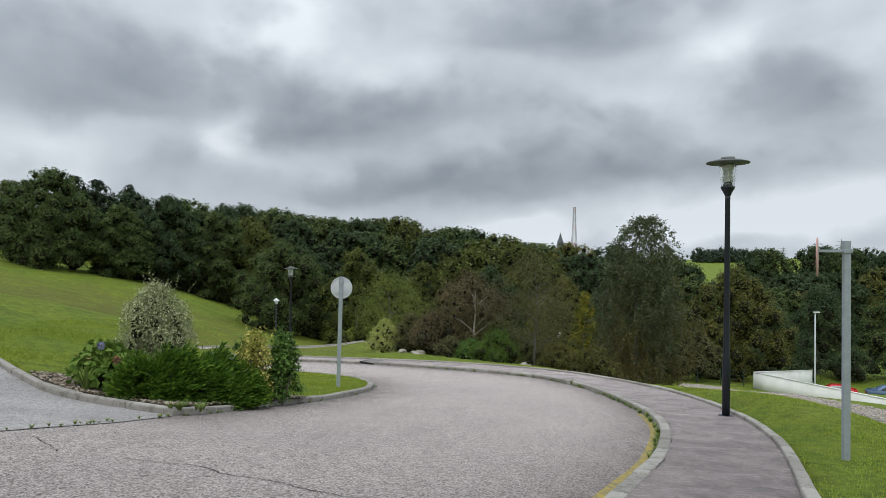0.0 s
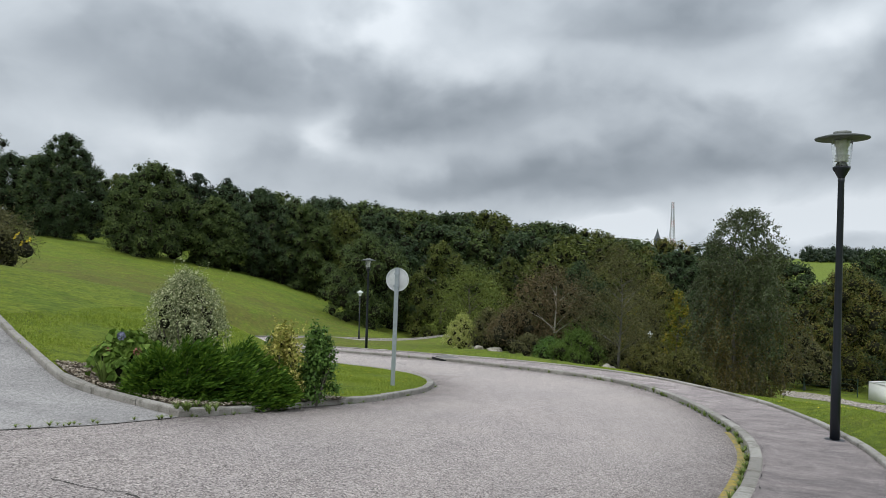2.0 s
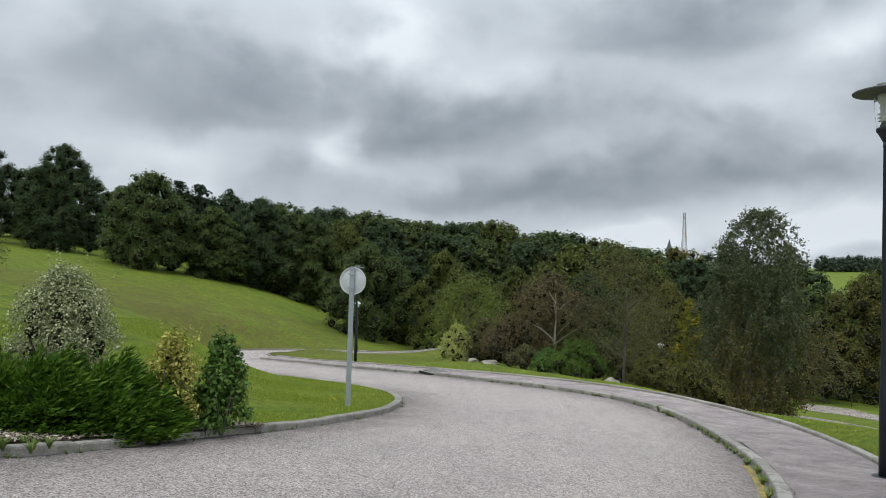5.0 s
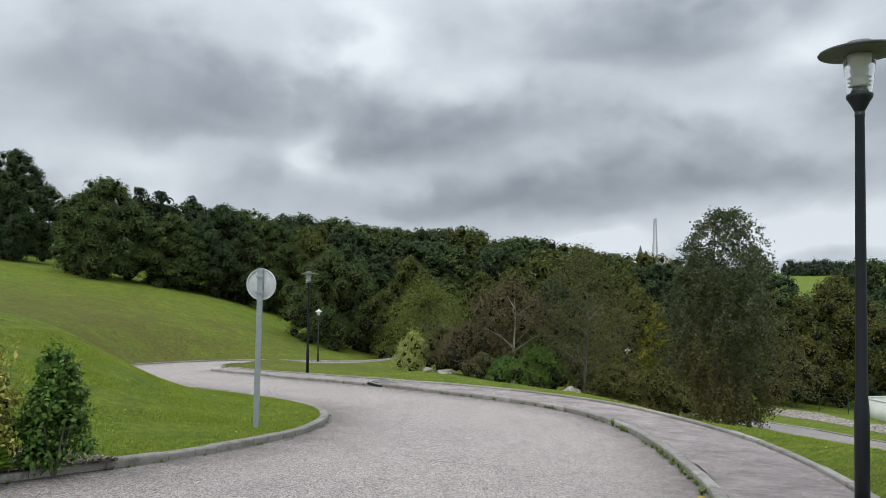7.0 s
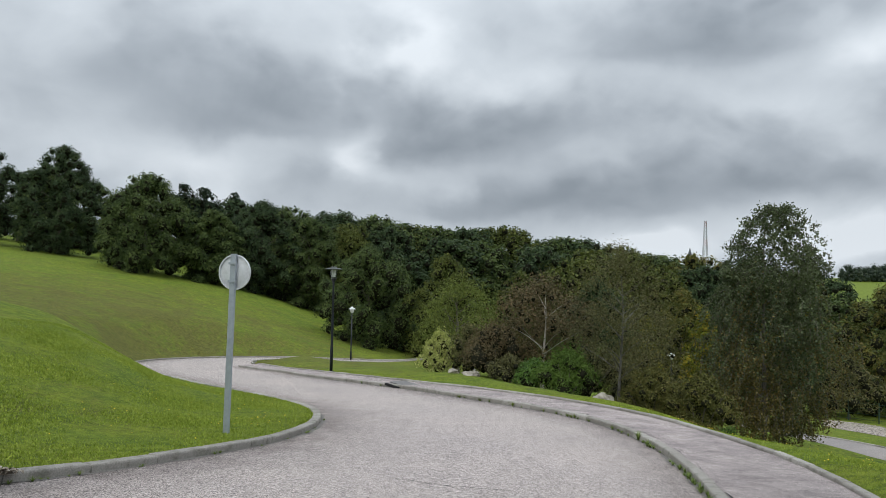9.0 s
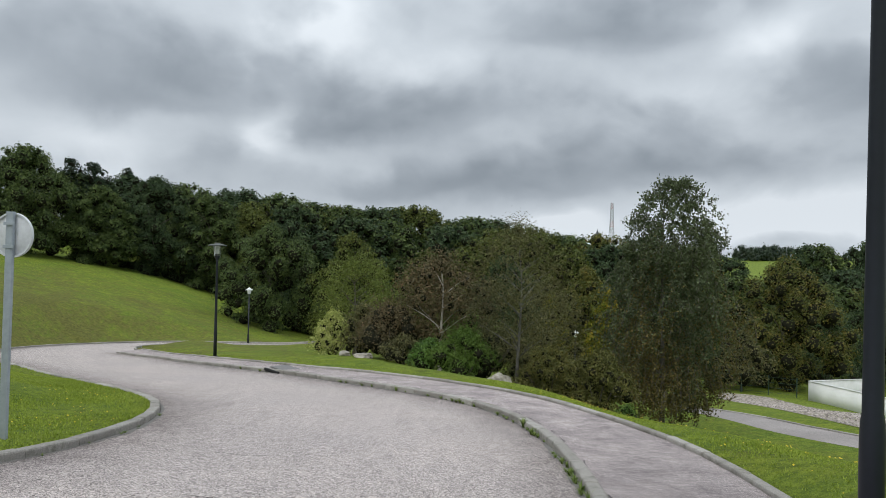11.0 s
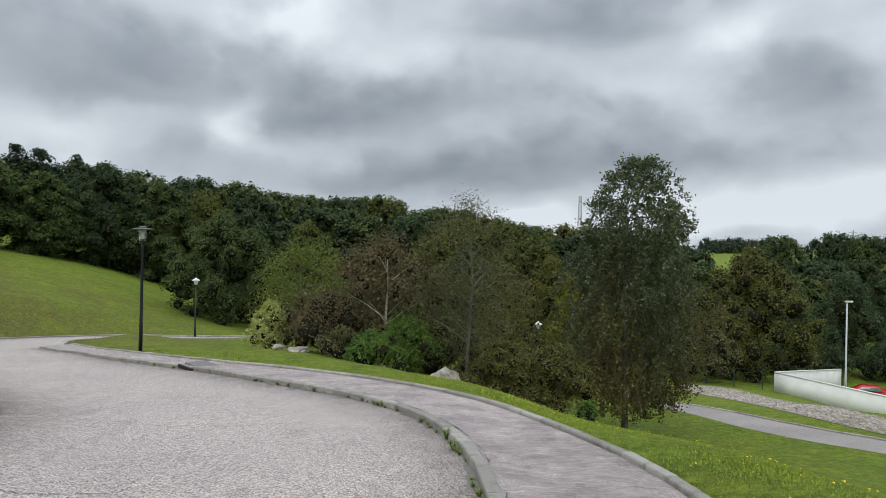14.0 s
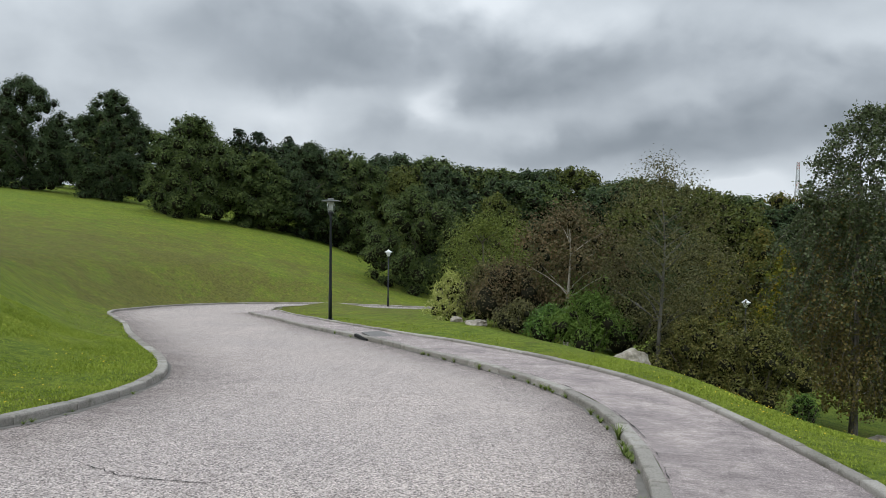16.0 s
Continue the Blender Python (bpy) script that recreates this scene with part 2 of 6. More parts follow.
# ---- mesh tools ----
def mesh_np(name, V, F, smooth=False):
    """A mesh from arrays: all faces of F have the same number of corners."""
    V, F = np.asarray(V, np.float32), np.asarray(F, np.int32)
    me = bpy.data.meshes.new(name)
    me.vertices.add(len(V)), me.loops.add(F.size), me.polygons.add(len(F))
    me.vertices.foreach_set("co", V.ravel())
    me.loops.foreach_set("vertex_index", F.ravel())
    me.polygons.foreach_set("loop_start", np.arange(0, F.size, F.shape[1], dtype=np.int32))
    me.update(calc_edges=True)
    if smooth:
        me.polygons.foreach_set("use_smooth", np.ones(len(F), bool))
    return me


def bm_mesh(name, bm, smooth=False):
    me = bpy.data.meshes.new(name)
    for f in bm.faces:
        f.smooth = smooth
    bm.to_mesh(me)
    bm.free()
    return me


def part(name, data, mat, parent=None, label="", smooth=False):
    if isinstance(data, bmesh.types.BMesh):
        data = bm_mesh(name, data, smooth)
    ob = new(name, data)
    if mat and not data.materials:
        data.materials.append(mat)
    if parent:
        ob.parent = parent
    if label:
        ob["label"] = label
    return ob


def thing(name, x, y, z, label, category, group="", rz=0, kind=""):
    ob = new(name)
    ob.empty_display_size = 0.1
    ob.matrix_world = pose(x, y, z, 0, 0, rz)
    return tagged(ob, label, category, group, kind)


def lathe(profile, n=24, cap=True):
    """profile: (radius, z) from the bottom up."""
    bm = bmesh.new()
    rings = [[bm.verts.new((r * math.cos(a), r * math.sin(a), z)) for a in [2 * math.pi * i / n for i in range(n)]] for r, z in profile]
    for p, q in zip(rings, rings[1:]):
        for i in range(n):
            bm.faces.new((p[i], p[(i + 1) % n], q[(i + 1) % n], q[i]))
    if cap:
        bm.faces.new(rings[0][::-1]), bm.faces.new(rings[-1])
    return bm


def box(sx, sy, sz, bevel=0.0, at=(0, 0, 0)):
    bm = bmesh.new()
    bmesh.ops.create_cube(bm, size=1.0)
    bmesh.ops.scale(bm, vec=(sx, sy, sz), verts=bm.verts)
    if bevel:
        bmesh.ops.bevel(bm, geom=bm.edges[:], offset=bevel, segments=2, affect='EDGES', profile=0.6)
    bmesh.ops.translate(bm, vec=at, verts=bm.verts)
    return bm


def tube(points, radii, n=8):
    """Verts and quads of a tapered tube along points."""
    P = np.asarray(points, float)
    T = np.gradient(P, axis=0)
    T /= np.linalg.norm(T, axis=1)[:, None] + 1e-9
    ref = np.array((0.31, 0.17, 0.93)) if abs(T[0][2]) < 0.9 else np.array((1.0, 0.1, 0))
    A = np.cross(T, ref)
    A /= np.linalg.norm(A, axis=1)[:, None] + 1e-9
    B = np.cross(T, A)
    a = np.linspace(0, 2 * np.pi, n, endpoint=False)
    V = (P[:, None] + np.asarray(radii)[:, None, None] * (A[:, None] * np.cos(a)[None, :, None] + B[:, None] * np.sin(a)[None, :, None])).reshape(-1, 3)
    F = [(i * n + j, i * n + (j + 1) % n, (i + 1) * n + (j + 1) % n, (i + 1) * n + j) for i in range(len(P) - 1) for j in range(n)]
    return V, np.array(F)


def join(pieces):
    V, F, k = [], [], 0
    for v, f in pieces:
        V.append(v), F.append(np.asarray(f) + k)
        k += len(v)
    return np.vstack(V), np.vstack(F)


def strip(A, B, zf, across=6, z0=0.0, z1=0.0):
    """A surface between the lines A and B, which have equally many points, laid on zf."""
    t = np.linspace(0, 1, across + 1)
    P = A[:, None] * (1 - t[None, :, None]) + B[:, None] * t[None, :, None]
    Z = zf(P[..., 0].ravel(), P[..., 1].ravel()) + np.tile(z0 + (z1 - z0) * t, len(A))
    V = np.c_[P.reshape(-1, 2), Z]
    n = across + 1
    i, j = np.meshgrid(np.arange(len(A) - 1), np.arange(across), indexing='ij')
    k = (i * n + j).ravel()
    return V, np.c_[k, k + 1, k + n + 1, k + n]


def resample(C, n):
    s = np.r_[0, np.cumsum(np.hypot(*np.diff(C, axis=0).T))]
    u = np.linspace(0, s[-1], n)
    return np.c_[np.interp(u, s, C[:, 0]), np.interp(u, s, C[:, 1])]

# ---- materials ----
class Mat:
    """A node material with a few short-hands."""

    def __init__(self, name, rough=0.8, metal=0.0, spec=0.3):
        self.m = bpy.data.materials.new(name)
        self.m.use_nodes = True
        self.nt = self.m.node_tree
        self.b = self.nt.nodes["Principled BSDF"]
        self.b.inputs["Roughness"].default_value, self.b.inputs["Metallic"].default_value = rough, metal
        self.b.inputs["Specular IOR Level"].default_value = spec

    def n(self, kind, **kw):
        node = self.nt.nodes.new(kind)
        for k, v in kw.items():
            node.inputs[k.replace("_", " ")].default_value = v
        return node

    def l(self, a, b):
        self.nt.links.new(a, b)

    def pos(self, obj=False):
        return self.n("ShaderNodeTexCoord").outputs["Object"] if obj else self.n("ShaderNodeNewGeometry").outputs["Position"]

    def noise(self, scale, detail=4.0, rough=0.55, obj=False, dist=0.0, stretch=None):
        n = self.n("ShaderNodeTexNoise", Scale=scale, Detail=detail, Roughness=rough, Distortion=dist)
        v = self.pos(obj)
        if stretch:
            mp = self.n("ShaderNodeMapping", Scale=stretch)
            self.l(v, mp.inputs[0])
            v = mp.outputs[0]
        self.l(v, n.inputs["Vector"])
        return n.outputs["Fac"]

    def ramp(self, fac, *stops):
        r = self.n("ShaderNodeValToRGB")
        el = r.color_ramp.elements
        while len(el) < len(stops):
            el.new(0.5)
        for e, (p, c) in zip(el, stops):
            e.position, e.color = p, ((*c, 1) if isinstance(c, tuple) else (c, c, c, 1))
        self.l(fac, r.inputs[0])
        return r.outputs[0]

    def mix(self, fac, a, b, mode='MIX'):
        x = self.n("ShaderNodeMixRGB")
        x.blend_type = mode
        for i, v in enumerate((fac, a, b)):
            sock = x.inputs[i]
            if isinstance(v, (int, float)):
                sock.default_value = v if i == 0 else (v, v, v, 1)
            elif isinstance(v, tuple):
                sock.default_value = (*v, 1)
            else:
                self.l(v, sock)
        return x.outputs[0]

    def math(self, op, a, b):
        x = self.n("ShaderNodeMath")
        x.operation = op
        for sock, v in zip(x.inputs, (a, b)):
            if isinstance(v, (int, float)):
                sock.default_value = v
            else:
                self.l(v, sock)
        return x.outputs[0]

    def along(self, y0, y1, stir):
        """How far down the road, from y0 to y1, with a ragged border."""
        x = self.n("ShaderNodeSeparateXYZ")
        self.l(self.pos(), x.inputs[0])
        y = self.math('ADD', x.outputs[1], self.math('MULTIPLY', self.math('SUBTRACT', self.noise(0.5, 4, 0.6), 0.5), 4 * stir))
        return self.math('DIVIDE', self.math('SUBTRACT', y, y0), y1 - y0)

    def color(self, c):
        if isinstance(c, tuple):
            self.b.inputs["Base Color"].default_value = (*c, 1)
        else:
            self.l(c, self.b.inputs["Base Color"])
        return self

    def bump(self, h, strength=0.3, dist=0.01):
        b = self.n("ShaderNodeBump", Strength=strength, Distance=dist)
        self.l(h, b.inputs["Height"])
        self.l(b.outputs[0], self.b.inputs["Normal"])
        return self

    def rough(self, r):
        self.l(r, self.b.inputs["Roughness"])
        return self


def mat_asphalt():
    k = Mat("asphalt", 0.9, 0, 0.2)
    v = k.n("ShaderNodeTexVoronoi", Scale=88.0)
    k.l(k.pos(), v.inputs["Vector"])
    chips = k.ramp(v.outputs["Color"], (0.08, (0.104, 0.090, 0.084)), (0.42, (0.372, 0.328, 0.308)), (0.9, (0.675, 0.60, 0.565)))
    # dark gaps between the chippings, some of them lost altogether
    gap = k.ramp(k.noise(62, 6, 0.9), (0.36, 0.36), (0.52, 1.0), (0.66, 1.22))
    broad = k.ramp(k.noise(0.45, 5, 0.6), (0.3, (0.93, 0.93, 0.94)), (0.7, (1.07, 1.06, 1.05)))
    stain = k.ramp(k.noise(1.4, 7, 0.68, dist=0.8), (0.30, 0.88), (0.46, 1.0))
    pits = k.ramp(k.noise(17, 6, 0.8), (0.34, 0.86), (0.6, 1.06))
    c = k.mix(1.0, k.mix(1.0, k.mix(1.0, k.mix(1.0, chips, broad, 'MULTIPLY'), gap, 'MULTIPLY'), stain, 'MULTIPLY'), pits, 'MULTIPLY')
    # darker by the driveway's mouth, paler further down the road
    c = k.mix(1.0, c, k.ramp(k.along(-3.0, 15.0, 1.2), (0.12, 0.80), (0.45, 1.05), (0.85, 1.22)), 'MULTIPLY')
    # tyre tracks along the bend
    track = k.ramp(k.noise(0.9, 4, 0.6, dist=1.5, stretch=(2.6, 0.5, 1)), (0.36, 0.93), (0.5, 1.0))
    c = k.mix(1.0, c, track, 'MULTIPLY')
    # darker towards the kerbs: washed grime, and kerb shade put into the colour
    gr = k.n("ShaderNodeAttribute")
    gr.attribute_name = "kerb_grime_shade"
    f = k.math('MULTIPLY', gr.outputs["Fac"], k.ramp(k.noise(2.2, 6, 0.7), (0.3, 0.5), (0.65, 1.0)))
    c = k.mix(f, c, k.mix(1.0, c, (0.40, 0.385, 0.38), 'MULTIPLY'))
    k.color(c)
    return k.bump(v.outputs["Distance"], 0.7, 0.009).m


def mat_pavement():
    k = Mat("pavement_asphalt", 0.88, 0, 0.25)
    chips = k.ramp(k.noise(64, 8, 0.95), (0.36, (0.078, 0.068, 0.066)), (0.52, (0.275, 0.243, 0.234)), (0.66, (0.78, 0.70, 0.67)))
    worn = k.ramp(k.noise(1.6, 8, 0.72, dist=0.4), (0.36, (0.70, 0.68, 0.70)), (0.62, (1.20, 1.17, 1.16)))
    streak = k.ramp(k.noise(9, 8, 0.85, stretch=(0.7, 2.2, 1)), (0.36, 0.66), (0.64, 1.22))
    c = k.mix(1.0, k.mix(1.0, chips, worn, 'MULTIPLY'), streak, 'MULTIPLY')
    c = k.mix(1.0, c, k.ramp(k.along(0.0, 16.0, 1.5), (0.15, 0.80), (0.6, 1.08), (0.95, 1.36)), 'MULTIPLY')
    k.color(c)
    return k.bump(k.noise(70, 6, 0.8), 0.6, 0.009).m


def mat_drive():
    k = Mat("drive_surface", 0.9, 0, 0.25)
    v = k.n("ShaderNodeTexVoronoi", Scale=70.0)
    k.l(k.pos(), v.inputs["Vector"])
    chips = k.ramp(v.outputs["Color"], (0.1, (0.165, 0.157, 0.152)), (0.9, (0.44, 0.415, 0.40)))
    broad = k.ramp(k.noise(0.8, 6, 0.65, dist=0.5), (0.3, 0.72), (0.65, 1.1))
    k.color(k.mix(1.0, chips, broad, 'MULTIPLY'))
    return k.bump(v.outputs["Distance"], 0.4, 0.005).m


def mat_kerb():
    k = Mat("kerb_concrete", 0.9, 0, 0.25)
    r = k.n("ShaderNodeObjectInfo").outputs["Random"]
    base = k.ramp(r, (0.0, (0.30, 0.28, 0.25)), (1.0, (0.45, 0.425, 0.385)))
    grain = k.ramp(k.noise(60, 5, 0.7), (0.3, 0.7), (0.7, 1.15))
    moss = k.ramp(k.noise(5.0, 7, 0.75), (0.50, 0.0), (0.68, 0.65))
    k.color(k.mix(moss, k.mix(1.0, base, grain, 'MULTIPLY'), (0.085, 0.085, 0.055)))
    return k.bump(k.math('ADD', k.noise(90, 5, 0.7), k.noise(14, 5, 0.7)), 0.7, 0.02).m


def mat_grass():
    k = Mat("lawn_grass", 0.9, 0, 0.15)
    a = k.ramp(k.noise(42, 6, 0.8), (0.28, (0.086, 0.128, 0.018)), (0.72, (0.258, 0.332, 0.052)))
    mid = k.ramp(k.noise(1.3, 7, 0.7, dist=0.5), (0.3, (0.70, 0.78, 0.75)), (0.7, (1.18, 1.10, 1.0)))
    mow = k.ramp(k.noise(0.22, 6, 0.7, dist=0.3, stretch=(1, 2.2, 1)), (0.35, (0.82, 0.9, 0.9)), (0.66, (1.12, 1.05, 0.95)))
    tuft = k.ramp(k.noise(7, 7, 0.8, dist=0.4), (0.34, (0.50, 0.56, 0.54)), (0.62, (1.30, 1.25, 1.15)))
    c = k.mix(1.0, k.mix(1.0, k.mix(1.0, a, mid, 'MULTIPLY'), mow, 'MULTIPLY'), tuft, 'MULTIPLY')
    # coarse tussocks and hollows
    c = k.mix(1.0, c, k.ramp(k.noise(2.4, 7, 0.78, dist=0.5, stretch=(1.0, 1.5, 1)), (0.36, (0.66, 0.70, 0.68)), (0.52, (1.04, 1.03, 1.0))), 'MULTIPLY')
    # dry, thin patches of moss and dead grass, thickest on the far hillside
    sp = k.n("ShaderNodeVectorMath")
    sp.operation = 'DISTANCE'
    k.l(k.pos(), sp.inputs[0])
    sp.inputs[1].default_value = (-25.0, 43.0, -2.0)
    near = k.ramp(k.math('DIVIDE', sp.outputs["Value"], 30.0), (0.25, 0.33), (1.0, 0.02))
    f = k.math('ADD', k.noise(0.32, 8, 0.72, dist=0.7), near)
    f = k.math('ADD', f, k.math('MULTIPLY', k.math('SUBTRACT', k.noise(2.3, 8, 0.8, dist=0.6, stretch=(1.6, 0.7, 1)), 0.5), 1.15))
    dry = k.ramp(f, (0.56, 0.0), (0.86, 0.85))
    c = k.mix(dry, c, k.ramp(k.noise(5, 8, 0.85), (0.34, (0.036, 0.042, 0.012)), (0.66, (0.205, 0.185, 0.052))))
    k.color(c)
    h = k.math('ADD', k.noise(30, 6, 0.85), k.math('MULTIPLY', k.noise(3.2, 6, 0.8), 2.0))
    return k.bump(h, 0.7, 0.06).m


def leaf_mat(name, *cols, rough=0.6, shift=0.35, gloss=0.12):
    """Leaves: each takes a colour of its own, and whole boughs lean to lighter or darker."""
    k = Mat(name, rough, 0, gloss)
    isl = k.n("ShaderNodeNewGeometry").outputs["Random Per Island"]
    st = [(i / max(1, len(cols) - 1), c) for i, c in enumerate(cols)]
    bough = k.noise(0.55, 3, 0.6)
    f = k.math('ADD', k.math('MULTIPLY', isl, 1 - shift), k.math('MULTIPLY', k.ramp(bough, (0.3, 0.0), (0.7, 1.0)), shift))
    c = k.ramp(f, *st)
    k.color(c)
    tr = k.n("ShaderNodeBsdfTranslucent")
    k.l(c, tr.inputs["Color"])
    mx = k.n("ShaderNodeMixShader")
    mx.inputs[0].default_value = 0.22
    out = k.nt.nodes["Material Output"]
    k.l(k.b.outputs[0], mx.inputs[1]), k.l(tr.outputs[0], mx.inputs[2]), k.l(mx.outputs[0], out.inputs[0])
    return k.m


def mat_bark(name, dark, light, scale=9):
    k = Mat(name, 0.92, 0, 0.2)
    n = k.noise(scale, 6, 0.7, obj=True, stretch=(1, 1, 0.25))
    k.color(k.ramp(n, (0.35, dark), (0.65, light)))
    return k.bump(n, 0.6, 0.02).m


def mat_metal(name, col, rough=0.45, metal=0.0, spec=0.4, wear=0.12):
    k = Mat(name, rough, metal, spec)
    n = k.noise(14, 5, 0.65, obj=True)
    lo, hi = tuple(c * (1 - wear) for c in col), tuple(min(1, c * (1 + wear)) for c in col)
    k.color(k.ramp(n, (0.3, lo), (0.7, hi)))
    return k.bump(k.noise(60, 3, 0.6, obj=True), 0.05, 0.002).m


def mat_mulch():
    k = Mat("wood_chip", 0.95, 0, 0.15)
    isl = k.n("ShaderNodeNewGeometry").outputs["Random Per Island"]
    k.color(k.ramp(isl, (0.0, (0.13, 0.105, 0.08)), (0.5, (0.33, 0.275, 0.21)), (1.0, (0.58, 0.52, 0.44))))
    return k.m


def mat_rock():
    k = Mat("rock", 0.9, 0, 0.25)
    n = k.noise(6, 7, 0.7, obj=True)
    k.color(k.ramp(n, (0.3, (0.14, 0.125, 0.10)), (0.5, (0.33, 0.30, 0.25)), (0.72, (0.54, 0.51, 0.45))))
    return k.bump(n, 0.8, 0.05).m


def mat_render_wall():
    k = Mat("white_render", 0.9, 0, 0.2)
    k.color(k.ramp(k.noise(0.9, 6, 0.65), (0.3, (0.68, 0.68, 0.64)), (0.7, (0.80, 0.80, 0.77))))
    return k.bump(k.noise(40, 4, 0.6), 0.15, 0.01).m


def plain(name, col, rough=0.7, spec=0.3):
    k = Mat(name, rough, 0, spec)
    n = k.noise(9, 4, 0.6, obj=True)
    k.color(k.ramp(n, (0.3, tuple(c * 0.85 for c in col)), (0.7, tuple(min(1, c * 1.1) for c in col))))
    return k.m


def mat_glass():
    k = Mat("lamp_glass", 0.06, 0, 0.5)
    k.b.inputs["Transmission Weight"].default_value = 0.95
    k.b.inputs["IOR"].default_value = 1.2
    k.color((0.86, 0.88, 0.86))
    return k.m


M_ASPHALT, M_PAVE, M_DRIVE, M_KERB, M_GRASS = mat_asphalt(), mat_pavement(), mat_drive(), mat_kerb(), mat_grass()
M_BARK = mat_bark("bark_grey", (0.06, 0.05, 0.04), (0.20, 0.18, 0.15))
M_BIRCHBARK = mat_bark("bark_birch", (0.05, 0.045, 0.04), (0.22, 0.205, 0.18), 6)
M_GREYBARK = mat_bark("bark_grey_pale", (0.07, 0.066, 0.06), (0.21, 0.20, 0.18), 7)
M_PALEBARK = mat_bark("bark_pale", (0.20, 0.18, 0.15), (0.52, 0.48, 0.42), 7)
M_OAK = leaf_mat("leaf_oak", (0.026, 0.043, 0.017), (0.076, 0.112, 0.036), (0.172, 0.216, 0.064))
M_OAK2 = leaf_mat("leaf_oak_dark", (0.020, 0.036, 0.019), (0.052, 0.082, 0.036), (0.112, 0.154, 0.062))
M_OAK3 = leaf_mat("leaf_ash", (0.030, 0.044, 0.012), (0.088, 0.112, 0.026), (0.200, 0.205, 0.049))
M_PINE = leaf_mat("leaf_pine", (0.012, 0.024, 0.014), (0.029, 0.048, 0.026), (0.054, 0.079, 0.041))
M_AUTUMN = leaf_mat("leaf_turning", (0.045, 0.070, 0.017), (0.110, 0.122, 0.030), (0.235, 0.170, 0.040))
M_YELLOWTREE = leaf_mat("leaf_golden", (0.045, 0.080, 0.012), (0.16, 0.17, 0.022), (0.42, 0.29, 0.030))
M_WILLOW = leaf_mat("leaf_willow", (0.066, 0.092, 0.018), (0.142, 0.176, 0.040), (0.255, 0.292, 0.074))
M_RED = leaf_mat("leaf_bronze", (0.049, 0.052, 0.023), (0.127, 0.109, 0.055), (0.227, 0.150, 0.081))
M_GREYLEAF = leaf_mat("leaf_grey_green", (0.046, 0.055, 0.023), (0.122, 0.122, 0.052), (0.230, 0.201, 0.086))
M_BIRCH = leaf_mat("leaf_birch", (0.028, 0.042, 0.019), (0.080, 0.106, 0.044), (0.168, 0.200, 0.098), shift=0.4, gloss=0.3)
M_BIRCH2 = leaf_mat("leaf_birch_turning", (0.038, 0.042, 0.015), (0.100, 0.096, 0.032), (0.165, 0.135, 0.046), (0.26, 0.175, 0.058), shift=0.4, gloss=0.2)
M_SHRUB = leaf_mat("leaf_shrub", (0.042, 0.080, 0.016), (0.096, 0.160, 0.030), (0.180, 0.262, 0.056))
M_DKSHRUB = leaf_mat("leaf_dark_shrub", (0.038, 0.046, 0.018), (0.112, 0.118, 0.046), (0.235, 0.200, 0.086))
M_VARIEG = leaf_mat("leaf_silver", (0.085, 0.118, 0.040), (0.300, 0.335, 0.165), (0.76, 0.76, 0.50), shift=0.2)
M_GOLD = leaf_mat("leaf_gold_variegated", (0.072, 0.120, 0.018), (0.360, 0.348, 0.072), (0.744, 0.660, 0.240), shift=0.25)
M_EUON = leaf_mat("leaf_glossy", (0.030, 0.068, 0.015), (0.083, 0.158, 0.033), (0.180, 0.300, 0.068), rough=0.35)
M_YBUSH = leaf_mat("leaf_lime", (0.17, 0.22, 0.045), (0.38, 0.42, 0.11), (0.64, 0.63, 0.28))
M_COTO = leaf_mat("leaf_cotoneaster", (0.045, 0.056, 0.016), (0.125, 0.130, 0.038), (0.255, 0.215, 0.070))
M_JUNIPER = leaf_mat("leaf_juniper", (0.018, 0.052, 0.007), (0.064, 0.135, 0.014), (0.165, 0.262, 0.030), shift=0.3)
M_HYDR = leaf_mat("leaf_hydrangea", (0.056, 0.112, 0.019), (0.138, 0.225, 0.037), (0.250, 0.338, 0.075))
M_BLADE = leaf_mat("leaf_blade", (0.06, 0.10, 0.02), (0.14, 0.20, 0.05), (0.26, 0.30, 0.10))
M_TURF = leaf_mat("grass_blade", (0.14, 0.195, 0.024), (0.25, 0.325, 0.046), (0.39, 0.45, 0.085), shift=0.3, gloss=0.1)
# near-black colour of the core lumps, standing in for shade inside the foliage
M_CORE = plain("inner_shade", (0.022, 0.022, 0.014), 0.95, 0.05)
kk = Mat("lane_asphalt", 0.9)
kk.color(kk.mix(1.0, kk.ramp(kk.noise(14, 8, 0.9), (0.3, (0.195, 0.175, 0.165)), (0.7, (0.43, 0.39, 0.37))), kk.ramp(kk.noise(0.6, 5, 0.6), (0.3, 0.85), (0.7, 1.1)), "MULTIPLY"))
M_LANE = kk.m
M_FLOWER_Y = plain("flower_yellow", (0.75, 0.58, 0.05))
M_FLOWER_P = plain("flower_mauve", (0.24, 0.25, 0.36))
M_FLOWER_R = plain("flower_rust", (0.32, 0.13, 0.10))
M_CHIP, M_ROCK, M_WHITEWALL = mat_mulch(), mat_rock(), mat_render_wall()
M_SOIL = plain("soil", (0.09, 0.07, 0.05), 0.95, 0.1)
M_GALV = mat_metal("galvanised_steel", (0.36, 0.40, 0.44), 0.5, 0.35)
M_SIGNBACK = mat_metal("sign_back", (0.58, 0.60, 0.62), 0.5, 0.0)
M_SIGNRIM = mat_metal("sign_face_pink", (0.52, 0.30, 0.26), 0.4)
M_BLACKPOST = mat_metal("post_dark_paint", (0.014, 0.017, 0.024), 0.42, 0, 0.35)
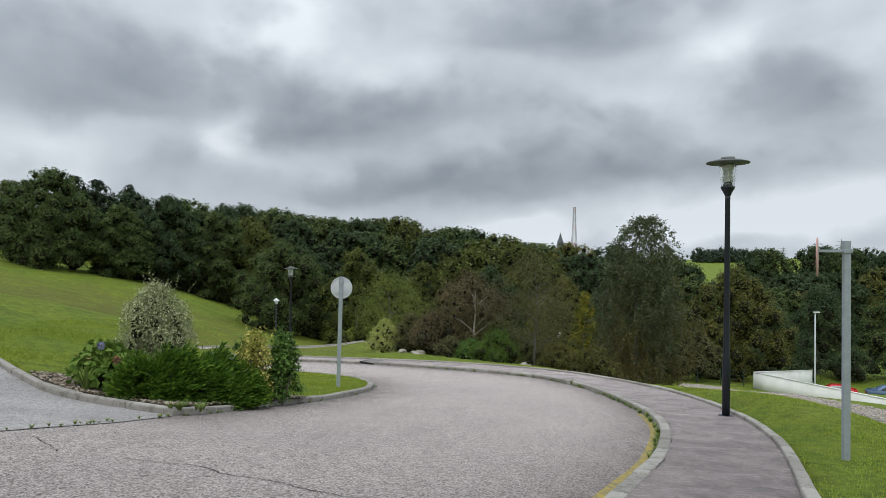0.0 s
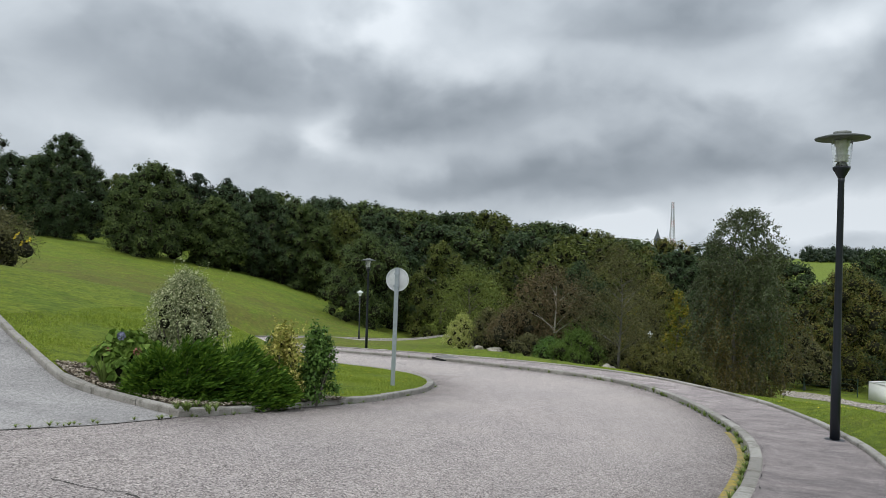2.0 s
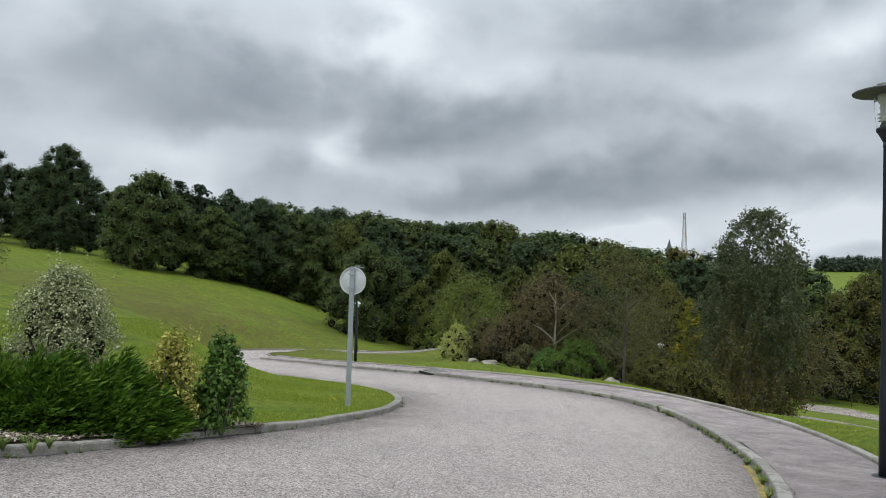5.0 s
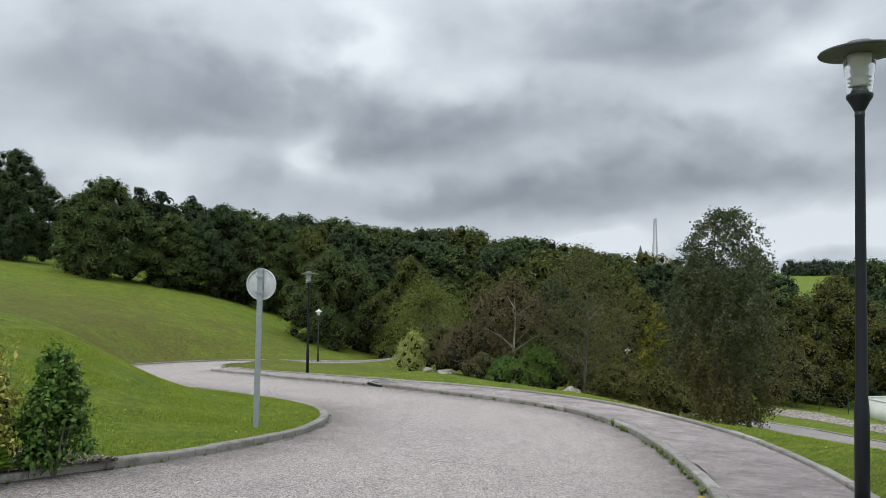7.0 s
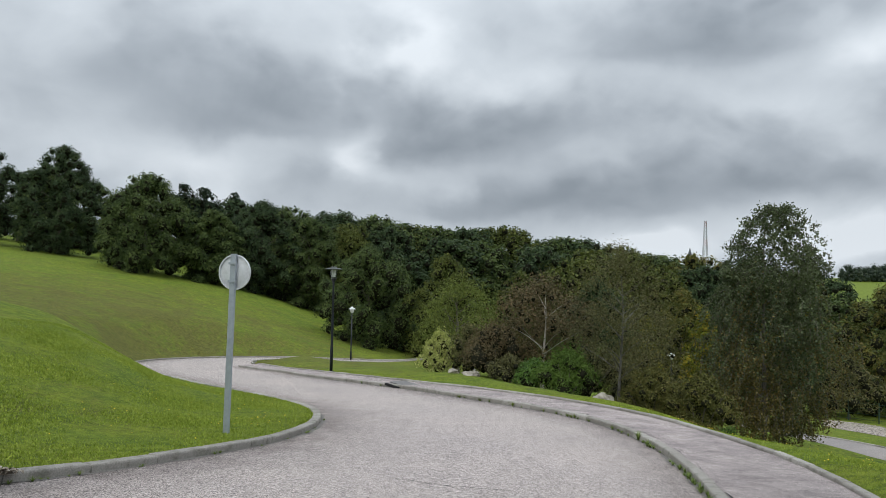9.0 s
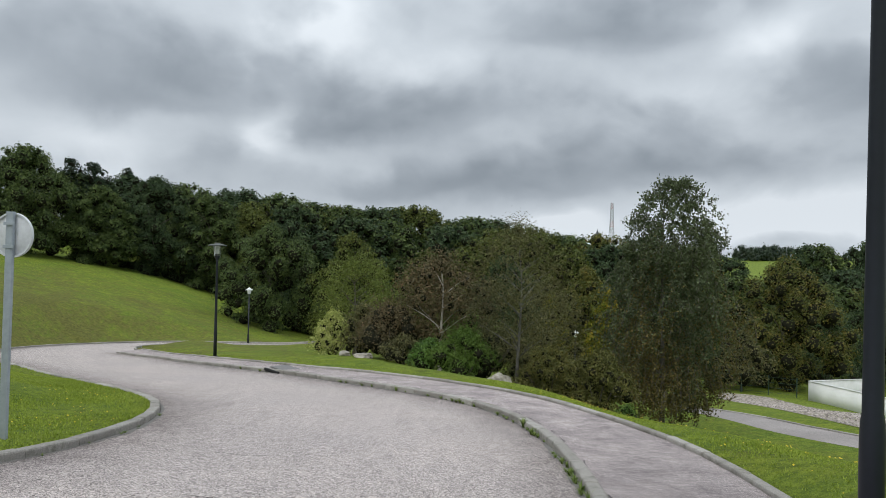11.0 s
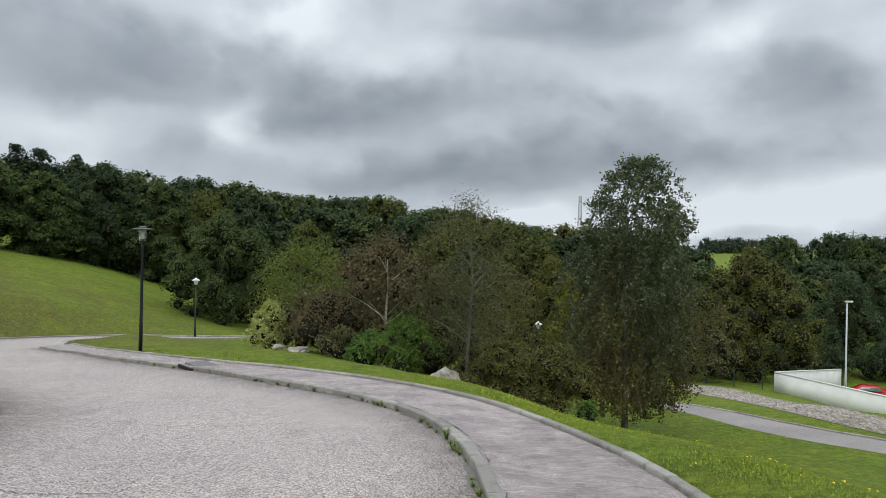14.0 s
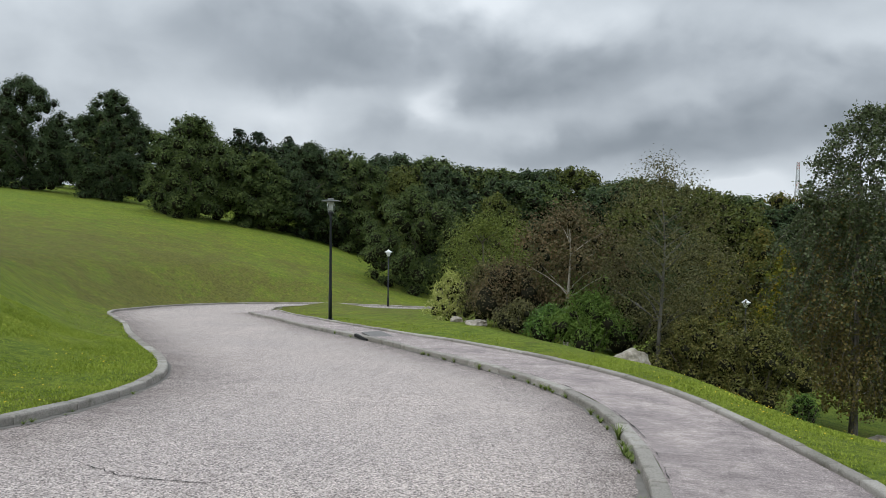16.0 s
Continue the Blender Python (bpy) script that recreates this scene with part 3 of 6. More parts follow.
M_HAT = mat_metal("lamp_hat", (0.085, 0.095, 0.09), 0.5, 0.1, wear=0.35)
M_CAPLT = mat_metal("lamp_cap_pale", (0.24, 0.25, 0.24), 0.5)
M_LOUVRE = mat_metal("lamp_louvre", (0.72, 0.73, 0.70), 0.45)
M_WHITELAMP = mat_metal("lamp_white", (0.72, 0.74, 0.74), 0.4)
M_GLASS = mat_glass()
kk = Mat("yellow_paint", 0.85)
kk.color(kk.mix(kk.ramp(kk.noise(11, 6, 0.8), (0.42, 0.0), (0.56, 1.0)), (0.40, 0.29, 0.05), (0.20, 0.18, 0.10)))
M_YELLOWLINE = kk.m
M_GUTTER = plain("gutter_dirt", (0.19, 0.18, 0.165), 0.95, 0.1)
M_COVER = plain("cast_cover", (0.20, 0.195, 0.19), 0.9, 0.1)
M_CRACK = plain("crack_dark", (0.05, 0.048, 0.045), 0.95, 0.1)
M_FENCE = mat_metal("fence_green", (0.03, 0.06, 0.04), 0.5)
M_CARRED = mat_metal("car_red", (0.50, 0.015, 0.02), 0.25, 0, 0.5)
M_CARBLUE = mat_metal("car_blue", (0.10, 0.16, 0.26), 0.25, 0, 0.5)
M_DARKGLASS = mat_metal("car_window", (0.02, 0.025, 0.03), 0.1, 0, 0.6)
M_RUBBER = plain("rubber", (0.02, 0.02, 0.02), 0.8)
M_SLATE = plain("slate", (0.10, 0.11, 0.13), 0.6)
M_HOUSE = plain("house_render", (0.50, 0.47, 0.40), 0.9)
M_MAST = plain("mast_steel", (0.30, 0.32, 0.34), 0.6)
M_MASTRED = plain("mast_red", (0.36, 0.14, 0.12), 0.6)

# ---- the setting ----
def axis(fine0, fine1, step, lo, hi, mid=None):
    a = list(np.arange(fine0, fine1, step))
    if mid:
        a += list(np.arange(fine1, mid[0], mid[1]))
    s, v = step if not mid else mid[1], a[-1]
    while v < hi:
        s *= 1.16
        v += s
        a.append(v)
    s, v, b = step, fine0, []
    while v > lo:
        s *= 1.16
        v -= s
        b.append(v)
    return np.array(b[::-1] + a)


def build_ground():
    xs, ys = axis(-11, 8, 0.2, -2500, 2500, (42, 0.6)), axis(-4, 26, 0.2, -2500, 2600, (62, 0.45))
    X, Y = np.meshgrid(xs, ys)
    sh = X.shape
    x, y = X.ravel(), Y.ravel()
    d, ins = distance(x, y, POLY_MAIN), inside(x, y, POLY_MAIN)
    z = ground(x, y, d, ins) + 0.06
    # low tussocks
    z += np.where(~ins, 0.016 * ease(d / 1.5) * np.sin(x * 2.1 + 0.7 * np.sin(y * 1.3)) * np.sin(y * 1.7 + np.sin(x)), 0) * (d < 13)
    z[ins | (d < 0.08)] -= 0.42
    for poly in (POLY_DRIVE,):
        dd, i2 = distance(x, y, poly, 3.0), inside(x, y, poly)
        z[(i2 | (dd < 0.07)) & ~ins] -= 0.3
    n = sh[1]
    i, j = np.meshgrid(np.arange(sh[0] - 1), np.arange(n - 1), indexing='ij')
    k = (i * n + j).ravel()
    me = mesh_np("ground", np.c_[x, y, z], np.c_[k, k + 1, k + n + 1, k + n], True)
    return tagged(part("ground", me, M_GRASS), "mown grass lawn and banks around the road", "lawn", kind="structure")


def build_road():
    xs, ys = np.arange(-24, 5, 0.2), np.arange(-16, 56, 0.2)
    X, Y = np.meshgrid(xs, ys)
    n = len(xs)
    z = road_height(X.ravel(), Y.ravel())
    cx, cy = (X[:-1, :-1] + 0.1).ravel(), (Y[:-1, :-1] + 0.1).ravel()
    d = distance(cx, cy, POLY_ROAD, 3.0)
    keep = inside(cx, cy, POLY_ROAD) | (d < 0.11) | (inside(cx, cy, POLY_DRIVE) & (d < 0.7))
    i, j = np.meshgrid(np.arange(len(ys) - 1), np.arange(n - 1), indexing='ij')
    k = (i * n + j).ravel()[keep]
    F = np.c_[k, k + 1, k + n + 1, k + n]
    used, inv = np.unique(F, return_inverse=True)
    V = np.c_[X.ravel(), Y.ravel(), z][used]
    me = mesh_np("road", V, inv.reshape(F.shape), True)
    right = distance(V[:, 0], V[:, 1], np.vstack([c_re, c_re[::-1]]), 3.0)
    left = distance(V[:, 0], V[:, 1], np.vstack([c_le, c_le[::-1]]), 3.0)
    # darkening by distance to the kerbs, part dirt and part painted shade
    at = me.attributes.new("kerb_grime_shade", 'FLOAT', 'POINT')
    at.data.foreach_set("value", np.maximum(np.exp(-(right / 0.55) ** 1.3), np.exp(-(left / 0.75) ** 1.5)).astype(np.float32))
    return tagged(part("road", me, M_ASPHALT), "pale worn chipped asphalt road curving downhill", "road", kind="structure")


def build_pavement():
    n = 260
    A, B = resample(offset(c_re, 0.13), n), resample(offset(c_oe, 0.02), n)
    V, F = strip(A, B, road_height, 8, 0.085, 0.09)
    me = mesh_np("pavement", V, F[:, ::-1], True)
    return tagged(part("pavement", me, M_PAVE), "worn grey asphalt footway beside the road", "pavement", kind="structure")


def build_drive():
    n = 90
    A, B = resample(c_dk, n), resample(c_df, n)
    V, F = strip(A, B, lambda x, y: ground(x, y), 24, 0.004, 0.004)
    tagged(part("driveway", mesh_np("driveway", V, F[:, ::-1], True), M_DRIVE), "pale concrete driveway branching off the road", "driveway", kind="structure")
    A, B = offset(c_lane, LANE_A), offset(c_lane, LANE_B)
    V, F = strip(A, B, lambda x, y: ground(x, y), 5, 0.068, 0.068)
    tagged(part("lane", mesh_np("lane", V, F[:, ::-1], True), M_LANE), "narrow grey asphalt lane below the bank", "lane", kind="structure")


def stone_mesh(name, length, width, height):
    """A kerb stone lying along x, its front at y = 0, its top at z = 0."""
    bm = box(length, width, height, 0)
    bmesh.ops.translate(bm, vec=(0, width / 2, -height / 2), verts=bm.verts)
    top = [e for e in bm.edges if all(v.co.z > -0.001 for v in e.verts)]
    bmesh.ops.bevel(bm, geom=top, offset=0.022, segments=2, affect='EDGES', profile=0.5)
    me = bm_mesh(name, bm)
    me.materials.append(M_KERB)
    return me


def kerb(name, C, side, top, width, length, label, zf, lo=-99, hi=99):
    """Stones along C, their fronts on it; side 1: the stones lie to its right."""
    nrm = normals_right(C) * side
    A, B = C + nrm * 0.012, C + nrm * (width - 0.012)
    V1, F1 = strip(A, B, zf, 1, top - 0.02, top - 0.02)
    V2, F2 = strip(C + nrm * 0.012, C + nrm * 0.0121, zf, 1, -0.15, top - 0.02)
    V, F = join([(V1, F1), (V2, F2)])
    bed = tagged(part(name, mesh_np(name, V, F), M_KERB), label, "kerb", kind="structure")
    s = np.r_[0, np.cumsum(np.hypot(*np.diff(C, axis=0).T))]
    me = stone_mesh("kerb_stone", length - 0.015, width, 0.30)
    rng = random.Random(len(name))
    u = 0.0
    while u + length < s[-1]:
        a = np.array([np.interp(u, s, C[:, 0]), np.interp(u, s, C[:, 1])])
        b = np.array([np.interp(u + length, s, C[:, 0]), np.interp(u + length, s, C[:, 1])])
        u += length
        if not lo < (a[1] + b[1]) / 2 < hi:
            continue
        za, zb = float(zf(a[:1], a[1:])[0]), float(zf(b[:1], b[1:])[0])
        mid = (a + b) / 2
        x = Vector((b[0] - a[0], b[1] - a[1], zb - za)).normalized()
        n = Vector((x.y, -x.x, 0)).normalized() * side
        x = -x if side > 0 else x
        zz = x.cross(n)
        m = Matrix(((x.x, n.x, zz.x, mid[0]), (x.y, n.y, zz.y, mid[1]), (x.z, n.z, zz.z, (za + zb) / 2 + top + rng.uniform(-.008, .006)), (0, 0, 0, 1)))
        st = new("kerb_stone", me)
        st.parent = bed
        st.matrix_local = m @ Matrix.Rotation(rng.uniform(-.012, .012), 4, 'X')
    return bed


build_ground(), build_road(), build_pavement(), build_drive()
ROADZ = lambda x, y: road_height(np.asarray(x, float), np.asarray(y, float))
kerb("kerb_road", c_re, 1, 0.095, 0.14, 1.0, "weathered concrete kerb between road and footway", ROADZ)
kerb("kerb_footway", c_oe, 1, 0.145, 0.12, 1.0, "mossy concrete edging along the footway", ROADZ)
kerb("kerb_lawn", c_le, -1, 0.085, 0.15, 0.8, "grey concrete kerb round the lawn", ROADZ)
kerb("kerb_drive", c_dk, 1, 0.085, 0.10, 0.9, "concrete edging between driveway and lawn", lambda x, y: ground(x, y))
kerb("kerb_loop", c_loop, 1, 0.10, 0.12, 1.0, "low concrete kerb round the grass island", ROADZ)
kerb("kerb_lane", offset(c_lane, LANE_A), -1, 0.12, 0.12, 1.0, "low kerb along the lane", lambda x, y: ground(x, y))

# ---- plants ----
def leaf_quads(P, N, rng, size, aspect=0.6, jitter=0.6, droop=0.0):
    """One bent four-cornered leaf at each point, facing about N."""
    n = len(P)
    N = N + rng.normal(0, jitter, (n, 3))
    N /= np.linalg.norm(N, axis=1)[:, None] + 1e-9
    D = rng.normal(0, 1, (n, 3))
    D[:, 2] -= droop
    D -= N * (D * N).sum(1)[:, None]
    D /= np.linalg.norm(D, axis=1)[:, None] + 1e-9
    S = np.cross(N, D)
    L = (size * rng.uniform(0.6, 1.35, n))[:, None]
    W = L * aspect * rng.uniform(0.75, 1.2, n)[:, None]
    fold = N * L * 0.16
    V = np.stack([P - D * L * 0.5, P + S * W * 0.5 + fold, P + D * L * 0.5, P - S * W * 0.5 + fold], 1).reshape(-1, 3)
    return V, np.arange(4 * n).reshape(n, 4)


def leaf_tris(P, N, rng, size, aspect=0.6, jitter=0.6):
    """Three-cornered leaves, for crowns that are far off."""
    V, F = leaf_quads(P, N, rng, size, aspect * 1.3, jitter)
    V = V.reshape(-1, 4, 3)[:, :3].reshape(-1, 3)
    return V, np.arange(len(V)).reshape(-1, 3)


def sphere_dirs(rng, n):
    v = rng.normal(0, 1, (n, 3))
    return v / np.linalg.norm(v, axis=1)[:, None]


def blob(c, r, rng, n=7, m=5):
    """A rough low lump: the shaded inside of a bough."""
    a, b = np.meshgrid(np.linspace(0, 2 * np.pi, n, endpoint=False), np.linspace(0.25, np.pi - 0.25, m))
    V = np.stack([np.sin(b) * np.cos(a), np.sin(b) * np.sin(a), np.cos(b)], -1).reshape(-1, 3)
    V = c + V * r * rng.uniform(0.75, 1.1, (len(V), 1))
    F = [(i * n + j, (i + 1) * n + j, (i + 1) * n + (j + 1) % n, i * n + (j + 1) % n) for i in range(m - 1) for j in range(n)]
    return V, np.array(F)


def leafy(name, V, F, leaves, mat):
    """A mesh of leaves, whose last faces are dark lumps painting the shade inside."""
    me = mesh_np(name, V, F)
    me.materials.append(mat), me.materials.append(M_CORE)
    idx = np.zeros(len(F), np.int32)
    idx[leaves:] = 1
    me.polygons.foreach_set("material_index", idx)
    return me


def foliage(rng, clumps, n, size, aspect=0.6, jitter=0.55, shell=(0.72, 1.08), droop=0.0, core=0.42, squash=1.0, up=0.0):
    """Leaves over rounded boughs. clumps: rows of x, y, z, r."""
    K = np.asarray(clumps, float)
    share = K[:, 3] ** 2 / (K[:, 3] ** 2).sum()
    idx = rng.choice(len(K), n, p=share)
    d = sphere_dirs(rng, n)
    d[:, 2] = np.where(d[:, 2] < -0.35, -d[:, 2], d[:, 2])
    r = K[idx, 3] * rng.uniform(shell[0], shell[1], n) * (1 + 0.16 * np.sin(d[:, 0] * 9 + idx) * np.sin(d[:, 2] * 8 + idx * 1.7))
    P = K[idx, :3] + d * r[:, None] * np.array((1, 1, squash))
    if size > 0.19:
        pieces = [leaf_tris(P, d + np.array((0, 0, up)), rng, size, aspect, jitter)]
    else:
        pieces = [leaf_quads(P, d + np.array((0, 0, up)), rng, size, aspect, jitter, droop)]
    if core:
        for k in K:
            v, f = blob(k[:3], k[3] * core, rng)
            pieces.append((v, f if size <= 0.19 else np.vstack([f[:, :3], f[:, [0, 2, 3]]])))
    return join(pieces)


def dome_clumps(rng, w, h, low, n, r0, r1, top=1.0, lean=0.0):
    """Boughs over an uneven crown w wide, h high, from low up; top > 1 makes it pointed."""
    out = []
    for i in range(n):
        u = (i + 0.5) / n
        a = i * 2.39996 + rng.uniform(-.5, .5)
        v = u ** 0.9
        R = w / 2 * np.interp(v, (0, .12, .35, .6, .8, .93, 1), (.70, .88, 1, .88, .64, .38, .12)) ** top
        R *= rng.uniform(0.72, 1.08) if i % 5 else rng.uniform(0.1, 0.5)
        r = rng.uniform(r0, r1) * (1.1 - 0.35 * v)
        z = low + (h - low - r * 0.7) * v
        q = max(0, R - r * 0.7)
        out.append((q * math.cos(a) + lean * v, q * math.sin(a), z + rng.uniform(-.03, .03) * h, r))
    return out


def trunk_mesh(rng, h, r, limbs, spread, n=9, wob=0.03):
    t = np.linspace(0, 1, 9)
    P = np.c_[wob * h * np.sin(t * 4 + rng.uniform(0, 6)) * t, wob * h * np.cos(t * 3 + rng.uniform(0, 6)) * t, t * h]
    P[:, :2] -= P[0, :2]
    pieces = [tube(np.vstack([[P[0] - (0, 0, 0.35)], P]), np.r_[r * 1.5, r * (1.35 - 0.35 * np.minimum(1, t * 8)) * (1 - 0.85 * t)], n)]
    for i in range(limbs):
        u = rng.uniform(0.25, 0.9)
        b = np.array([np.interp(u, t, P[:, k]) for k in range(3)])
        a, L = i * 2.4 + rng.uniform(-.5, .5), spread * rng.uniform(0.6, 1.0) * (1.15 - u * 0.6)
        s = np.linspace(0, 1, 5)
        Q = b + np.c_[L * s * math.cos(a), L * s * math.sin(a), L * (0.75 * s - 0.1 * s * s)]
        Q += rng.normal(0, 0.02 * L, Q.shape) * s[:, None]
        pieces.append(tube(Q, r * 0.42 * (1 - u * 0.5) * (1 - 0.85 * s), 5))
    return join(pieces)


def tree(name, x, y, label, h, w, leaf, seed, n=5000, size=0.42, low=0.06, boughs=46, r=(0.11, 0.19), bark=None, group="", category="tree", top=1.0,
         aspect=0.62, trunk_r=None, limbs=10, rz=0.0, core=0.42, lean=0.0, z=None, jitter=0.5, droop=0.0, shell=(0.72, 1.08), back=0.0, up=0.35):
    rng = np.random.default_rng(seed)
    t = thing(name, x, y, (lawn(x, y) if z is None else z), label, category, group, rz)
    V, F = trunk_mesh(rng, h * 0.82, trunk_r or h * 0.022, limbs, w * 0.36)
    part("trunk", mesh_np("trunk", V, F, True), bark or M_BARK, t)
    K = np.array(dome_clumps(rng, w, h, h * low + w * r[0] * 0.5, boughs, w * r[0], w * r[1], top, lean))
    K[:, 1] += back
    V, F = foliage(rng, K, n, size, aspect, core=core, jitter=jitter, droop=droop, shell=shell, up=up)
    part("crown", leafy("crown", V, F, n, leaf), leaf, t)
    return t


def shrub(name, x, y, label, h, w, leaf, seed, n=3000, size=0.07, boughs=26, r=(0.16, 0.26), depth=1.0, category="shrub", group="", top=1.0, aspect=0.55,
          core=0.42, up=0.2, rz=0.0, jitter=0.55, low=0.02, sprigs=0, z=None, squash=1.0, lean=0.0, shell=(0.72, 1.08)):
    rng = np.random.default_rng(seed)
    t = thing(name, x, y, (lawn(x, y) if z is None else z) - 0.02, label, category, group, rz)
    pieces = []
    for i in range(9):
        a, L = i * 2.4, h * rng.uniform(0.5, 0.8)
        s = np.linspace(0, 1, 4)
        pieces.append(tube(np.c_[w * 0.3 * s * math.cos(a), w * 0.3 * depth * s * math.sin(a), -0.06 + L * s], h * 0.016 * (1.1 - 0.8 * s), 5))
    V, F = join(pieces)
    part("stem_work", mesh_np("stem_work", V, F, True), M_BARK, t)
    K = np.array(dome_clumps(rng, w, h, h * low + w * r[0] * 0.6, boughs, w * r[0], w * r[1], top, lean))
    K[:, 1] *= depth
    pc = []
    for i in range(sprigs):
        # long shoots that stand out of the outline
        k = K[rng.integers(len(K))]
        m = 14
        d = np.array((rng.normal(0, .35), rng.normal(0, .35), 1.0))
        s = np.linspace(0.6, 1.0 + rng.uniform(0.3, 0.9) * 1.6, m)[:, None]
        P = k[:3] + d * s * k[3] + rng.normal(0, size * 0.35, (m, 3))
        pc.append(leaf_quads(P, np.tile(d, (m, 1)), rng, size, aspect, 0.9))
    pc.append(foliage(rng, K, n, size, aspect, jitter=jitter, core=core, up=up, squash=squash, shell=shell))
    V, F = join(pc)
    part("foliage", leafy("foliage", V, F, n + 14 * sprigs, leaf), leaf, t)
    return t


# the wooded hillside: a front row of broad trees
WOOD = "trees along the edge of the wood"
FRONT = [("oak_tree", -63.8, 74.0, 12.6, 10.5, M_OAK2, 1), ("oak_tree", -53.4, 75.5, 12.2, 9.6, M_OAK2, 2), ("maple_tree", -39.9, 70.7, 10.2, 10.2, M_OAK, 3),
         ("maple_tree", -34.0, 74.0, 7.8, 7.2, M_OAK, 4), ("oak_tree", -30.9, 79.5, 10.4, 9.5, M_OAK2, 5), ("ash_tree", -25.8, 82.0, 10.6, 9.5, M_OAK, 6),
         ("ash_tree", -21.5, 84.0, 10.6, 9.0, M_OAK3, 7)]
for nm, x, y, h, w, lf, sd in FRONT:
    tree(nm, x, y, "broad %s tree with dense dark green foliage on the lawn" % nm.split("_")[0], h, w, lf, sd, n=36000, size=0.25, low=-0.03, boughs=150, r=(0.060, 0.115), shell=(0.55, 1.2), group=WOOD, top=0.85, core=0.55)
tree("lime_tree", -14.6, 66.0, "dark green lime tree with low hanging boughs", 9.0, 10.5, M_OAK, 11, n=36000, size=0.21, low=-0.06, boughs=120, r=(0.065, 0.125), shell=(0.55, 1.2), group=WOOD, core=0.55)
tree("hornbeam_tree", -7.2, 64.5, "green hornbeam tree turning yellow at its top", 9.6, 8.0, M_OAK3, 12, n=22000, size=0.22, low=-0.04, boughs=100, r=(0.065, 0.12), shell=(0.55, 1.2), core=0.55, group=WOOD)
tree("hornbeam_tree", -0.6, 68.0, "green hornbeam tree turning yellow at its top", 9.4, 7.5, M_OAK3, 13, n=20000, size=0.22, low=-0.04, boughs=96, r=(0.065, 0.12), shell=(0.55, 1.2), core=0.55, group=WOOD)
tree("oak_tree", 6.5, 70.0, "dense dark green oak tree at the wood's edge", 9.6, 9.0, M_OAK2, 14, n=22000, size=0.24, low=-0.04, boughs=100, r=(0.065, 0.12), shell=(0.55, 1.2), core=0.55, group=WOOD)

UND = "dark undergrowth at the foot of the wood"
for i, (x, y, h, w) in enumerate(((-58, 79, 3.0, 7), (-46.5, 77, 2.8, 6), (-36.5, 79, 3.0, 6), (-28.0, 82, 2.8, 6), (-23.5, 84, 2.8, 6), (-18.6, 80, 3.0, 6), (-11.2, 68.5, 2.6, 5), (-3.8, 67, 2.6, 5), (3, 70, 2.8, 5))):
    shrub("thicket_bush", x, y, "dark green undergrowth bush beneath the trees", h, w, M_OAK2, 170 + i, n=5000, size=0.22, group=UND, low=-0.05)

# the rows behind it share a few crowns
kinds = [tree("forest_tree", 0, 400 + 12 * i, "dark green broadleaf tree in the wood", 10.0, 9.0, lf, 30 + i, n=10500, size=0.36, low=0.0, boughs=96, r=(0.07, 0.13), shell=(0.55, 1.25), group="trees of the wood", z=-5.0, top=0.6, core=0.55)
         for i, lf in enumerate((M_OAK2, M_OAK, M_OAK3, M_OAK2, M_AUTUMN))]
rng = random.Random(5)


def wood_row(a, b, tops, count, spread, picks):
    """A row of forest trees from a to b, whose tops follow the heights given along it."""
    for i in range(count):
        u = (i + rng.uniform(-.3, .3)) / max(1, count - 1)
        x, y = a[0] + (b[0] - a[0]) * u + rng.uniform(-1, 1) * spread, a[1] + (b[1] - a[1]) * u + rng.uniform(-1, 1) * spread
        z = lawn(x, y)
        top = float(np.interp(u, np.linspace(0, 1, len(tops)), tops)) + rng.uniform(-.35, .35)
        s = max(0.5, (top - z) / 10.0)
        wx = min(1.6, max(0.85, s)) * rng.uniform(0.95, 1.25)
        copy_thing(kinds[picks[rng.randrange(len(picks))]], pose(x, y, z, 0, 0, rng.uniform(0, 360)) @ Matrix.Diagonal((wx, wx, s, 1)))


wood_row((-112, 78), (-66, 92), (18, 15, 14.5), 7, 3, (0, 1, 3))
wood_row((-62, 96), (-20, 100), (12.8, 11.6, 10, 9.3), 8, 2, (0, 1, 3))
wood_row((-24, 92), (26, 94), (7.5, 6.2, 5.3, 4.2, 2.0), 9, 2, (0, 1, 2, 3))
wood_row((-70, 122), (22, 128), (12.5, 10.4, 9.8, 10.4, 9.4, 9.4, 7.6, 5.0), 24, 2, (0, 1, 3, 2))
wood_row((-60, 142), (30, 146), (12, 10, 8, 4), 7, 3, (0, 1, 3))
wood_row((8, 84), (62, 108), (3.2, 1.0, -1.5, -2.5), 8, 2, (0, 2, 4, 1))
wood_row((90, 181), (132, 166), (5.6, 6.6, 6.0, 4.5), 9, 3, (0, 1, 3))
wood_row((24, 110), (90, 130), (5.5, 2.0, 0.0, 1.5), 9, 3, (0, 1, 3, 4))
for i, k in enumerate(kinds):
    x, y = -96 + 14 * i, 112
    k.matrix_world = pose(x, y, lawn(x, y), 0, 0, 40 * i)
for i, (x, y, top) in enumerate(((-50.5, 98, 13.6), (-46.8, 97, 13.0), (-43.2, 99, 12.2))):
    tree("pine_tree", x, y, "dark pine tree rising behind the broad trees", top - lawn(x, y), 6.0, M_PINE, 50 + i, n=2600, size=0.5, low=0.3, boughs=30, r=(0.12, 0.2), aspect=0.3, group="pines in the wood")

